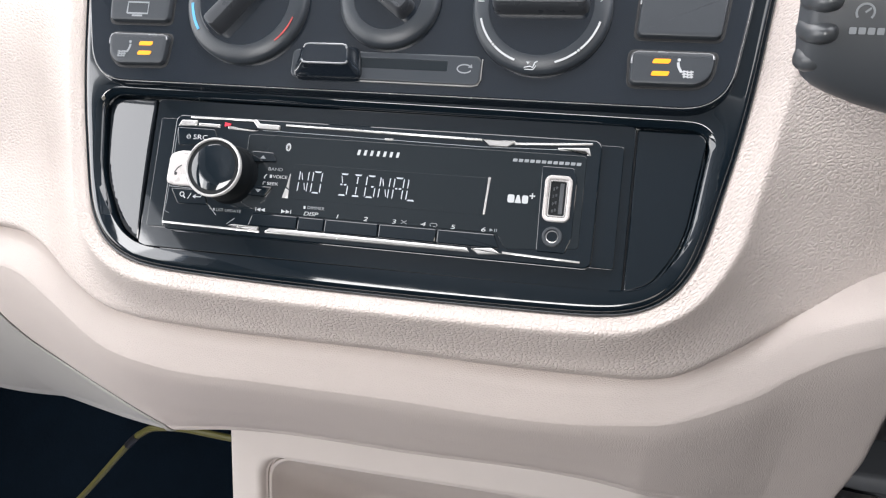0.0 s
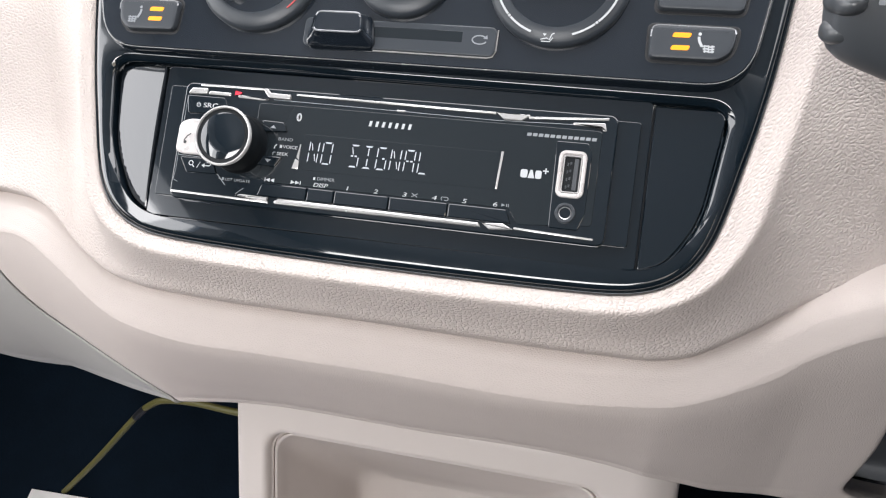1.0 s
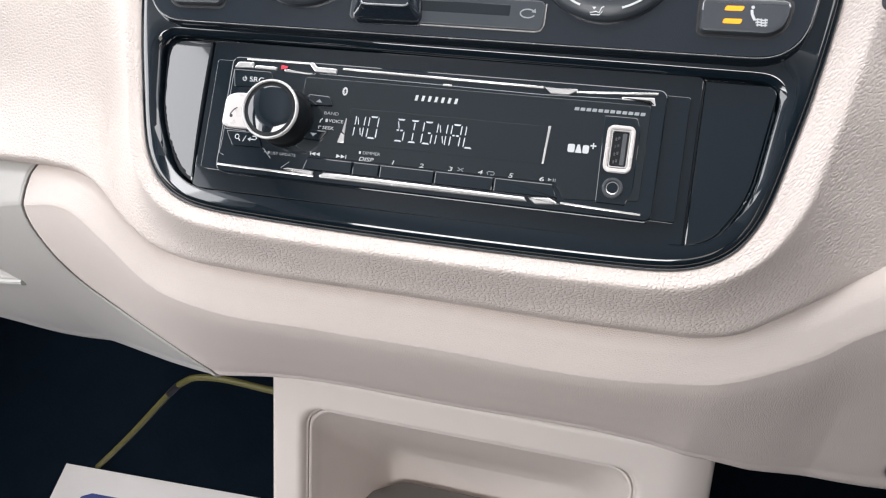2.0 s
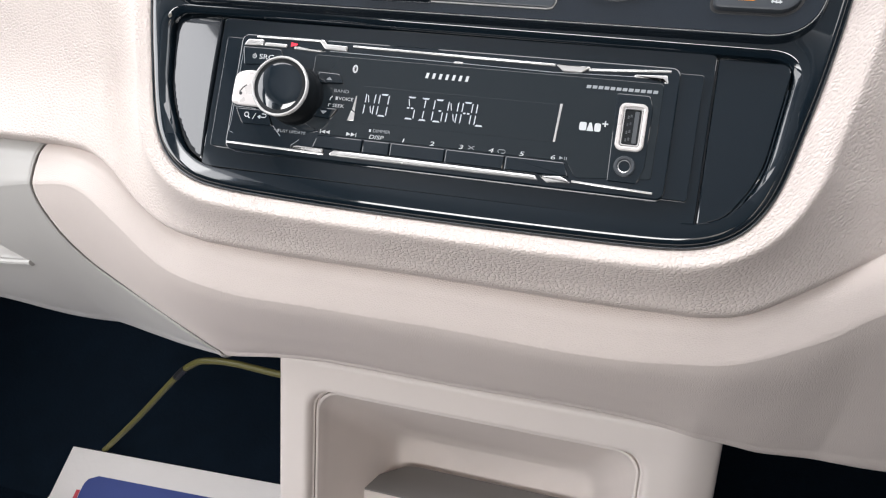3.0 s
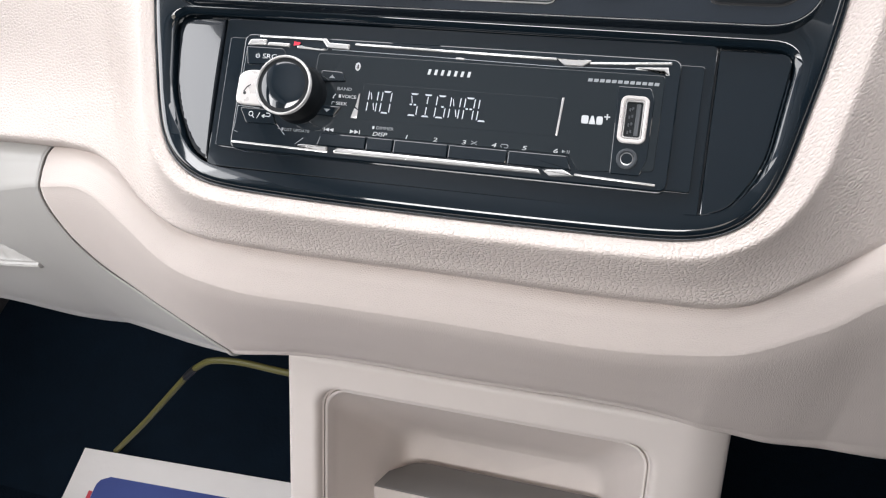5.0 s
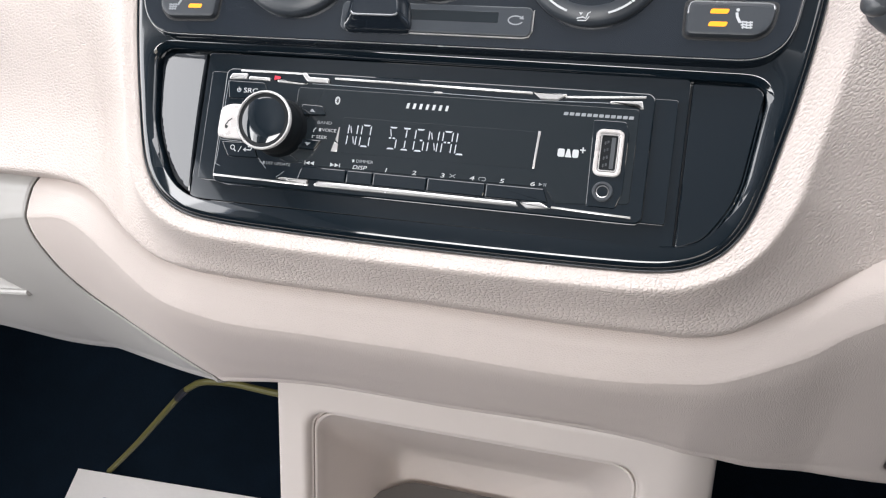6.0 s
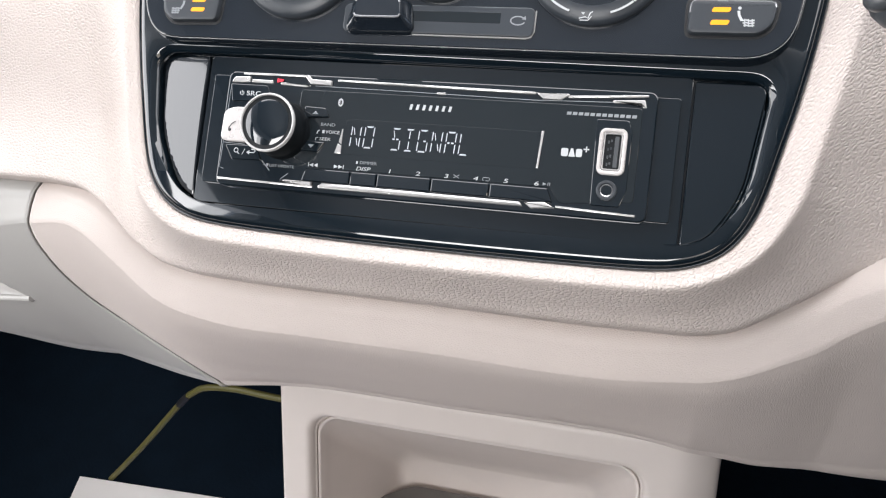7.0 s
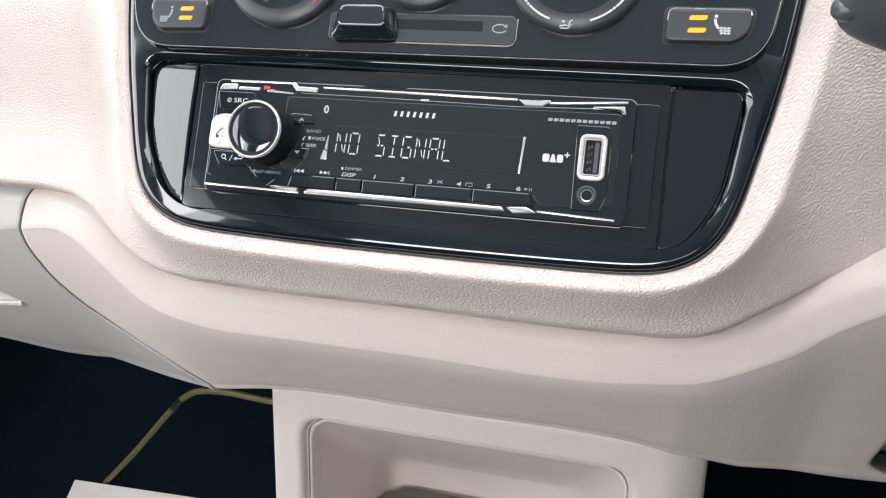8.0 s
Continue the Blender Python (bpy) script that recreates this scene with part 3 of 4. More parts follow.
# side covers of the radio opening
R_COVER = [(104.4, 31.0, 0.8), (104.4, -31.9, 0.8), (106.0, -31.8, 1), (115.2, -27.7), (124.7, -11.3), (130.6, 30.8, 5)]
plate("side_cover", soften(R_COVER, 10, 7), 4.2, 9.5, M_gloss, control, "black gloss blanking cover", bevel=0.0005)
L_COVER = [(-104.2, 32.0, 0.8), (-104.2, -31.2, 0.8), (-113.4, -26.0, 7), (-124.9, -3.2), (-129.3, 32.2, 5)]
bm = plate_bm(soften(L_COVER, 9, 7), 4.2, 9.5, 0.0008)
for k in range(1, 25):
    bmesh.ops.bisect_plane(bm, geom=bm.verts[:] + bm.edges[:] + bm.faces[:], plane_co=(-0.129 + 0.001 * k, 0, 0), plane_no=(1, 0, 0))
for k in range(1, 22):
    bmesh.ops.bisect_plane(bm, geom=bm.verts[:] + bm.edges[:] + bm.faces[:], plane_co=(0, 0, -0.031 + 0.003 * k), plane_no=(0, 0, 1))
for f in bm.faces:
    f.tag = False
for v in bm.verts:
    s = v.co.z + 0.031
    v.co.y += 0.0010 - 0.13 * (v.co.x + 0.104) + 0.6 * (v.co.x + 0.104) ** 2 - 0.105 * s + 1.25 * s * s
part("side_cover", bm, M_cover, control, "black gloss blanking cover catching pale reflections")
plate("adapter_frame", rounded(-103.6, 103.6, -33, 32.5, 2.0), 4.6, 9.2, M_gloss, control, bevel=0.0003)
# heater plate, proud of the bezel
HP = soften([(-124.5, 37.8), (126.5, 38.2), (136.3, 46.5), (141.5, 80), (146, 124), (-146, 124), (-140.5, 78), (-133.5, 46)], 9, 6)
plate("heater_plate", HP, -4.5, -3.2, M_fascia, control, "gloss black heater plate", bevel=0.0004)
part("plate_wall", band_bm([panel_loop(inset(HP, d), n) for d, n in ((0.2, -3.3), (-0.2, -3.6), (-0.5, -3.4), (-0.8, -2.6), (-1.0, -1.5), (-1.2, 0.4), (-1.4, 2.6))]), M_fascia, control, "black flank of the heater plate")
# silver strip painting the highlight on the plate's gloss edge
part("plate_highlight", band_bm([panel_loop(inset(HP, d), n) for d, n in ((-0.02, -3.7), (-0.02, -4.2), (-0.06, -4.3), (-0.2, -4.3), (-0.24, -4.2), (-0.24, -3.5))]), M_silver, control, "thin silver line drawn as the edge highlight")


def heater_dial(cu, cv, r, kind):
    dial = part("dial", lathe_bm(cu, cv, [(r, -4), (r, -6.5), (r - 0.5, -7.6), (r - 1.6, -8.4), (r - 6.0, -9.6), (r - 6.7, -9.6), (r - 7.1, -9.3)], 144), M_satin, control, "black rotary heater dial")
    part("dish", lathe_bm(cu, cv, [(r - 6.9, -9.35), (r - 7.5, -9.3), (r - 9.5, -8.9), (r - 12.5, -8.3), (r - 16, -8.0), (2, -7.9)], 128), M_fascia, dial, "gloss black dished centre")
    k = r - 8.6
    base = soften([(cu - 4.8, cv - k), (cu + 4.8, cv - k), (cu + 4.0, cv + k), (cu - 4.0, cv + k)], 3.6, 8)
    crest = soften([(cu - 2.6, cv - k + 1.2), (cu + 2.6, cv - k + 1.2), (cu + 2.0, cv + k - 1.2), (cu - 2.0, cv + k - 1.2)], 2.0, 8)
    rings = [[(p[0] * (1 - w) + q[0] * w, p[1] * (1 - w) + q[1] * w) for p, q in zip(base, crest)] for w in (0, 0.18, 0.5, 0.8, 1.0)]
    ridge = band_bm([panel_loop(p, d) for p, d in zip(rings, (-7.8, -12.0, -15.4, -17.0, -17.5))] + [panel_loop(inset(crest, 0.8), -17.7)])
    ridge.faces.new(ridge.verts[:][-len(crest):])
    turn = {"temperature": 40, "fan": -55, "flow": 90}[kind]
    bmesh.ops.rotate(ridge, verts=ridge.verts, cent=(cu * 0.001, 0, cv * 0.001), matrix=Matrix.Rotation(radians(turn), 3, "Y"))
    part("ridge", ridge, M_grip, dial, "satin finger grip across the dial")
    n = -9.2
    if kind == "temperature":
        marks("scale", [stroke(arc(cu, cv, r - 3.5, 186, 216), 1.15)], n, M_blue, dial, "light blue cold mark")
        marks("scale", [stroke(arc(cu, cv, r - 3.5, 312, 342), 0.6)], n, M_redprint, dial, "dim red warm mark")
    if kind == "flow":
        for a0, a1 in ((195, 222), (226, 250), (288, 310), (314, 345)):
            marks("scale", [stroke(arc(cu, cv, r - 3.4, a0, a1), 0.8)], n, M_print, dial)
        for a in (224, 312):
            marks("scale_dot", [arc(cu + (r - 3.4) * math.cos(radians(a)), cv + (r - 3.4) * math.sin(radians(a)), 0.55, 0, 330, 10)], n, M_print, dial)
        seated(cu - 1.5, cv - r + 3.2, 0.9, n, dial)
        seated(cu - r + 4.5, cv + 2.5, 0.8, n, dial)
        seated(cu + r - 5.5, cv + 3.5, 0.8, n, dial)
    return dial


def seated(u, v, s, n, parent):
    """The printed air-flow sign: a bent seat line and an arrow."""
    line = [(u - 3 * s, v - 1.4 * s), (u - 0.4 * s, v - 0.7 * s), (u + 0.8 * s, v - 1.3 * s), (u + 1.6 * s, v + 1.0 * s), (u + 2.6 * s, v + 1.6 * s)]
    line2 = [(u - 2.6 * s, v - 2.2 * s), (u + 0.9 * s, v - 2.2 * s), (u + 2.2 * s, v - 0.4 * s)]
    arrow = [(u - 2.2 * s, v + 1.2 * s), (u - 0.6 * s, v + 1.2 * s), (u - 1.4 * s, v + 0.1 * s)]
    return marks("flow_sign", [stroke(line, 0.45 * s), stroke(line2, 0.4 * s), arrow], n, M_print, parent)


heater_dial(-62, 74.2, 27.4, "temperature")
heater_dial(0.8, 77.0, 21.2, "fan")
heater_dial(63.2, 75.0, 27.4, "flow")

# recirculation slider
plate("slider_frame", rounded(-38.5, 41.5, 42.6, 54.5, 2.5), -6.0, -4, M_satin, control, bevel=0.0006)
# the gloss highlight under the slider, built as a thin silver tube
part("slider_highlight", tube_bm([(u * 0.001, -0.0050, v * 0.001) for u, v in [(-8, 42.3), (38.4, 42.3), (40.6, 42.9), (41.7, 45), (41.8, 48), (41.8, 53.5)]], 0.00032, 8), M_silver, control, "silver line drawn as the highlight on the slider's lower edge")
plate("slot", rounded(-34, 28, 47.6, 52.0, 0.4), -6.06, -4, M_lcd, control, bevel=0.0001)
foot = soften([(-37.4, 41.8), (-6.6, 42.2), (-9.2, 56.2), (-34.6, 56.0)], 4.0, 8)
crown = soften([(-31.6, 46.4), (-11.2, 46.6), (-12.4, 54.6), (-30.8, 54.5)], 2.2, 8)
shares = ((0.0, -5.0), (0.05, -7.2), (0.22, -8.4), (0.55, -9.8), (0.86, -11.6), (1.0, -12.8))
saddle = [[(p[0] * (1 - w) + q[0] * w, p[1] * (1 - w) + q[1] * w) for p, q in zip(foot, crown)] for w, _ in shares]
knob_bm = band_bm([panel_loop(p, d) for p, (_, d) in zip(saddle, shares)] + [panel_loop(inset(crown, 0.35), -13.2), panel_loop(inset(crown, 0.9), -13.3)])
knob_bm.faces.new(knob_bm.verts[:][-len(crown):])
slider = part("slider_knob", knob_bm, M_fascia, control, "rounded dark grey slider knob")
# pale tubes on the crown's edges stand in for its highlights
for line in ([(-30.9, 52.6), (-30.3, 54.0), (-28.6, 54.4), (-14.4, 54.5), (-12.9, 54.1), (-12.3, 52.8)], [(-31.2, 47.6), (-30.4, 46.7), (-28.5, 46.5), (-14.0, 46.6), (-12.2, 46.9), (-11.5, 47.8)]):
    part("knob_glint", tube_bm([(u * 0.001, -0.0130, v * 0.001) for u, v in line], 0.00042, 8), M_glint, slider, "pale line painting a highlight on the slider knob")
marks("recirculation_sign", [stroke([(35 + 2.9 * math.cos(a), 49.0 + 1.7 * math.sin(a)) for a in np.linspace(0.5, 5.9, 16)], 0.5), [(38.2, 49.4), (36.4, 49.6), (37.8, 51.0)]], -6.0, M_dimprint, control)


def push_button(outline, lit=False, flip=False):
    """A dash button standing in its well; lit ones carry two amber bars and a seat sign."""
    plate("button_well", soften(inset(outline, -1.5), 3.4, 6), -4.62, -3.5, M_rubber, control, "dark gap round the button", bevel=0.0002)
    face = soften(outline, 2.4, 7)
    b = part("push_button", band_bm([panel_loop(inset(face, d), n) for d, n in ((-0.5, -4.2), (-0.3, -5.6), (0.0, -6.6), (0.25, -6.95), (0.7, -7.1), (1.3, -7.16), (1.7, -7.18))]), M_button, control, "dark grey push button")
    bm = bmesh.new()
    bm.from_mesh(b.data)
    bm.verts.ensure_lookup_table()
    bm.faces.new(bm.verts[-len(face):]).smooth = False
    bmesh.ops.recalc_face_normals(bm, faces=bm.faces)
    bm.to_mesh(b.data)
    bm.free()
    us, vs = [p[0] for p in outline], [p[1] for p in outline]
    u0, u1, v0, v1 = min(us), max(us), min(vs), max(vs)
    # the highlight along the button's upper edge, drawn as a pale tube
    part("button_glint", tube_bm([(u * 0.001, -0.0069, v * 0.001) for u, v in [(u0 + 0.35, v1 - 5), (u0 + 0.4, v1 - 2.4), (u0 + 0.9, v1 - 0.9), (u0 + 2.4, v1 - 0.3), (u1 - 2.4, v1 - 0.3), (u1 - 0.9, v1 - 0.9), (u1 - 0.5, v1 - 2.4)]], 0.00034, 8), M_glint, b, "pale line painting the highlight on the upper edge")
    if lit:
        c, top, low = (110.3, 55.0, 50.2) if not flip else (-106.6, 53.6, 49.4)
        for v, lean in ((top, 0.1), (low, -0.1)):
            part("light_bar", plate_bm(soften([(c - 3.5 + lean, v - 0.95), (c + 2.9 + lean, v - 0.85), (c + 3.5 + lean, v + 0.95), (c - 2.9 + lean, v + 0.85)], 0.7, 3), -7.3, -6.9, 0.00003), M_amber, b, "glowing amber bar")
        k, s, vv = (1, 117.2, 51.4) if not flip else (-1, -114.6, 49.8)
        polys = [arc(s - 0.5 * k, vv + 4.3, 0.62, 0, 330, 10), stroke([(s - 0.8 * k, vv + 3.3), (s - 0.5 * k, vv + 1.6), (s + 0.6 * k, vv - 0.4)], 0.95)]
        for q in range(3):
            polys.append(stroke([(s + (0.6 + 0.35 * q) * k, vv - 0.3 - 0.95 * q), (s + 2.0 * k, vv - 0.05 - 0.95 * q), (s + 3.4 * k, vv - 0.35 - 0.95 * q), (s + 5.0 * k, vv - 0.1 - 0.95 * q)], 0.5))
        for q in range(3):
            polys.append(stroke([(s + (1.5 + 1.3 * q) * k, vv + 0.3), (s + (1.8 + 1.3 * q) * k, vv - 2.6)], 0.42))
        marks("seat_sign", polys, -7.24, M_print if not flip else M_dimprint, b)
    return b


push_button([(99.4, 46.2), (123.4, 46.4), (127.2, 48.6), (128.9, 51.8), (129.8, 58.8), (99.1, 58.7)], True)
push_button([(-119.6, 44.6), (-97.6, 45.2), (-96.5, 57.9), (-124.8, 58.0), (-124.0, 49.0)], True, True)
push_button([(100.6, 65.0), (131.0, 65.0), (133.0, 82.0), (101.4, 82.0)])
lb = push_button([(-126.2, 64.0), (-98.0, 64.2), (-98.2, 81.0), (-127.6, 81.0)])
marks("window_sign", [stroke([(-118, 67.0), (-118, 72), (-108, 72), (-108, 67.0), (-118, 67.0)], 0.7), stroke([(-115.5, 66), (-110.5, 66)], 0.8)], -7.24, M_dimprint, lb)

# ---- car radio ----
radio = thing("car_radio", "black single-slot car radio showing a white message", "radio", PANEL)
plate("trim_sleeve", rounded(-99.4, 99.8, -24.2, 23.6, 1.0), 2.2, 6, M_gloss, radio, bevel=0.0002)
plate("face", rounded(-91.2, 91.4, -25.2, 25.0, 3.2), 0.25, 4, M_gloss, radio, bevel=0.0005)
plate("face_panel", soften([(-56, 18.5), (86, 18.5), (86, -18), (58, -20.5), (54, -14.6), (-47, -14.6), (-56, -11)], 1.5), 0.0, 1, M_lcd, radio, bevel=0.0002)
plate("display", rounded(-33.6, 47.6, -7.9, 7.0, 0.6), -0.06, 0.6, M_lcd, radio, "smoked dark display window", bevel=0.00004)

SEGMENTS = {
    "a": [(0.6, 9.5), (4.2, 9.5), (3.5, 8.7), (1.3, 8.7)],
    "d": [(0.6, 0.0), (4.2, 0.0), (3.5, 0.8), (1.3, 0.8)],
    "f": [(0.1, 9.2), (0.7, 8.6), (0.7, 5.4), (0.35, 5.0), (0.1, 5.3)],
    "e": [(0.1, 0.3), (0.7, 0.9), (0.7, 4.1), (0.35, 4.5), (0.1, 4.2)],
    "b": [(4.7, 9.2), (4.1, 8.6), (4.1, 5.4), (4.45, 5.0), (4.7, 5.3)],
    "c": [(4.7, 0.3), (4.1, 0.9), (4.1, 4.1), (4.45, 4.5), (4.7, 4.2)],
    "g": [(0.8, 4.75), (1.2, 5.15), (2.1, 5.15), (2.1, 4.35), (1.2, 4.35)],
    "h": [(2.6, 4.35), (2.6, 5.15), (3.6, 5.15), (4.0, 4.75), (3.6, 4.35)],
    "i": [(2.1, 8.5), (2.7, 8.5), (2.7, 5.3), (2.1, 5.3)],
    "j": [(2.1, 4.2), (2.7, 4.2), (2.7, 1.0), (2.1, 1.0)],
    "p": [(0.9, 8.4), (1.4, 8.4), (2.1, 6.0), (2.1, 5.3), (1.7, 5.3)],
    "q": [(3.9, 1.1), (3.4, 1.1), (2.7, 3.5), (2.7, 4.2), (3.1, 4.2)],
}
LETTERS = {"N": "fepqbc", "O": "abcdef", "S": "apgh cd".replace(" ", ""), "I": "adij", "G": "afedch", "A": "abcefgh", "L": "fed"}
for i, ch in enumerate("NO SIGNAL"):
    if ch == " ":
        continue
    polys = []
    for s in LETTERS[ch]:
        polys.append(inset([(-31.2 + i * 5.86 + x * 0.98 + (y - 4.75) * 0.05, -4.9 + y) for x, y in SEGMENTS[s]], 0.1))
    marks("display_letter", polys, -0.08, M_segment, radio, "lit white segment letter")
# bright slanted edges beside the display
plate("display_edge", [(47.8, -7.6), (48.6, -7.6), (49.5, 7.3), (48.5, 7.3)], -0.35, 0.5, M_silver, radio, bevel=0.0002)
plate("display_edge", [(-37.4, -7.8), (-34.6, -7.8), (-34.6, -4.4), (-36.3, -3.6)], -0.35, 0.5, M_silver, radio, bevel=0.0002)
plate("display_edge", [(-36.0, -3.0), (-34.7, -4.0), (-34.7, 2.6), (-35.1, 2.6)], -0.3, 0.5, M_silver, radio, bevel=0.0002)

# rotary knob
knob = part("volume_knob", lathe_bm(-62.1, 0.2, [(12.6, 0.2), (12.3, -1.2), (11.9, -2.0), (11.9, -4.0), (12.0, -14.2), (11.7, -14.8), (11.3, -14.9)], 96), M_knob, radio, "large black rotary knob")
part("knob_ring", lathe_bm(-62.1, 0.2, [(12.0, -13.6), (12.3, -14.6), (12.25, -15.4), (11.95, -15.8), (11.5, -15.75), (11.25, -15.3), (11.2, -14.0)], 72, cap=False), M_ring, knob, "bright silver ring")
part("knob_cap", lathe_bm(-62.1, 0.2, [(11.4, -14.0), (11.3, -14.7)] + [(r, -15.6 + 1.3 * (r / 11.2) ** 4) for r in np.linspace(11.2, 0.2, 26)], 72), M_gloss, knob, "gloss black domed cap")

# buttons round the knob
src = plate("source_button", soften([(-88, 11.6), (-89.5, 19.3), (-72, 19.3), (-69, 12.6)], 0.8), -0.5, 1, M_gloss, radio, bevel=0.0003)
text("SRC", -81.4, 14.4, 2.1, -0.62, M_print, src, spread=1.35)
marks("power_sign", [stroke(arc(-83.6, 15.4, 0.85, 130, 410, 12), 0.28), stroke([(-83.6, 16.6), (-83.6, 15.3)], 0.28)], -0.5, M_print, src)
call = plate("call_button", soften([(-91, -5.2), (-90.7, 7.2), (-86, 9.2), (-74, 9.0), (-74, -6.2), (-88, -6.2)], 2.4), -1.1, 1, M_pale, radio, "bright silver call button", bevel=0.0006)
marks("handset_sign", [stroke([(-87.2, -1.4), (-87.4, -0.4), (-86.2, 1.4), (-84.6, 2.6)], 0.5), arc(-86.9, -1.2, 0.75, 0, 330, 8), ], -1.1, M_rubber, call)
search = plate("search_button", soften([(-88.5, -7.4), (-73.5, -7.2), (-70.5, -13.4), (-84.5, -13.8)], 0.8), -0.5, 1, M_gloss, radio, bevel=0.0003)
marks("search_sign", [stroke(arc(-82.8, -9.8, 0.95, 0, 360, 12), 0.35), stroke([(-82.1, -10.5), (-81.2, -11.4)], 0.4), stroke([(-79.9, -11.6), (-78.6, -9.0)], 0.3), stroke([(-77.2, -10.4), (-74.2, -10.4), (-73.6, -9.7), (-74.2, -9.0), (-75.6, -9.0)], 0.4), [(-77.8, -10.4), (-76.4, -9.5), (-76.4, -11.3)]], -0.5, M_print, search)
up = plate("arrow_button", soften([(-53, 6.4), (-53, 11.2), (-43.6, 11.0), (-41.4, 7.0)], 0.7), -0.9, 1, M_gloss, radio, bevel=0.0004)
marks("arrow_sign", [[(-49.2, 8.0), (-46.4, 8.0), (-47.8, 9.4)]], -0.9, M_dimprint, up)
down = plate("arrow_button", soften([(-53, -7.8), (-53, -3.6), (-42, -3.6), (-44.8, -8.0)], 0.7), -0.9, 1, M_gloss, radio, bevel=0.0004)
marks("arrow_sign", [[(-49.4, -5.0), (-46.6, -5.0), (-48.0, -6.4)]], -0.9, M_dimprint, down)
text("BAND", -45.2, 3.4, 1.35, -0.12, M_dimprint, radio, spread=1.3)
text("VOICE", -42.6, 0.3, 1.35, -0.12, M_print, radio, spread=1.2)
marks("voice_sign", [stroke([(-46.4, -0.2), (-46.2, 0.8), (-45.4, 1.6)], 0.4), [(-44.0, 0.3), (-43.0, 0.3), (-43.0, 1.6), (-44.0, 1.6)]], -0.04, M_print, radio)
text("SEEK", -44.9, -2.8, 1.35, -0.12, M_print, radio, spread=1.3)
marks("seek_sign", [stroke([(-46.6, -2.8), (-46.6, -1.7), (-45.6, -1.7)], 0.25)], -0.04, M_print, radio)
text("LIST UPDATE", -66.4, -15.7, 1.25, -0.12, M_dimprint, radio, spread=1.15)
marks("list_sign", [[(-67.9, -15.6), (-67.0, -15.6), (-67.0, -14.4), (-67.9, -14.4)], stroke([(-69.6, -15.0), (-68.4, -15.0)], 0.25)], 0.2, M_dimprint, radio)

# plain marks in place of the maker's name, the model name and the radio-standard sign
bars = [[(-7.0 + i * 2.76, 12.6), (-5.9 + i * 2.76, 12.6), (-5.5 + i * 2.76, 14.8), (-6.6 + i * 2.76, 14.8)] for i in range(7)]
marks("maker_mark", bars, 0.0, M_print, radio)
bars = [[(57.4 + i * 2.26, 14.4), (59.1 + i * 2.26, 14.4), (59.3 + i * 2.26, 15.6), (57.6 + i * 2.26, 15.6)] for i in range(12)]
marks("model_mark", bars, 0.0, M_dimprint, radio)
marks("standard_mark", [soften([(56.9, -2.0), (59.6, -2.0), (59.6, 1.2), (56.9, 1.2)], 0.8), [(59.8, -2.0), (62.4, -2.0), (61.4, 1.2), (60.6, 1.2)], soften([(62.6, -2.0), (65.0, -2.0), (65.0, 1.2), (62.6, 1.2)], 0.8), stroke([(65.4, 1.2), (67.6, 1.2)], 0.5), stroke([(66.5, 0.1), (66.5, 2.3)], 0.5)], 0.0, M_print, radio)
marks("wireless_mark", [[(-37.4 + 1.15 * math.cos(a), 13.8 + 1.75 * math.sin(a)) for a in np.linspace(0, 6.0, 16)]], 0.0, M_print, radio)
marks("wireless_rune", [stroke([(-38.0, 13.1), (-36.9, 14.3), (-37.4, 14.9), (-37.4, 12.6), (-36.9, 13.2), (-38.0, 14.4)], 0.2)], -0.12, M_rubber, radio)

# row of keys under the display
PRESETS = [(-50.6, -29.2), (-28.6, -17.4), (-16.8, 5.8), (6.4, 30.0), (30.6, 53.2)]
for a, b in PRESETS:
    poly = [(a, -20.6), (b + (2.4 if b > 50 else 0), -20.6), (b, -15.2), (a + (1.6 if a < -50 else 0), -15.2)]
    plate("preset_key", soften(poly, 0.5), -1.0, 1, M_gloss, radio, bevel=0.0004)
for word, u in (("1", -12.2), ("2", 0.0), ("3", 12.0), ("4", 24.2), ("5", 36.4), ("6", 48.6)):
    text(word, u, -14.4, 1.75, -0.12, M_print, radio, spread=1.7, shear=0.15, align="CENTER")
text("DISP", -23.9, -14.3, 1.7, -0.12, M_print, radio, spread=1.35, shear=0.25, align="CENTER")
text("DIMMER", -25.6, -11.5, 1.3, -0.12, M_dimprint, radio, spread=1.15)
marks("dimmer_sign", [[(-27.2, -11.5), (-26.4, -11.5), (-26.4, -10.4), (-27.2, -10.4)]], -0.02, M_print, radio)
marks("back_sign", [stroke([(-48.3, -14.3), (-48.3, -12.7)], 0.3), [(-46.2, -14.3), (-46.2, -12.7), (-48.0, -13.5)], [(-44.2, -14.3), (-44.2, -12.7), (-46.0, -13.5)]], -0.02, M_print, radio)
marks("next_sign", [stroke([(-32.6, -14.2), (-32.6, -12.6)], 0.3), [(-34.8, -14.2), (-34.8, -12.6), (-33.0, -13.4)], [(-36.8, -14.2), (-36.8, -12.6), (-35.0, -13.4)]], -0.02, M_print, radio)
marks("play_sign", [[(51.2, -14.1), (51.2, -12.9), (52.6, -13.5)], stroke([(53.2, -14.1), (53.2, -12.9)], 0.25), stroke([(53.9, -14.1), (53.9, -12.9)], 0.25)], -0.02, M_dimprint, radio)
marks("shuffle_sign", [stroke([(15.0, -14.1), (17.4, -12.7)], 0.25), stroke([(15.0, -12.7), (17.4, -14.1)], 0.25)], -0.02, M_dimprint, radio)
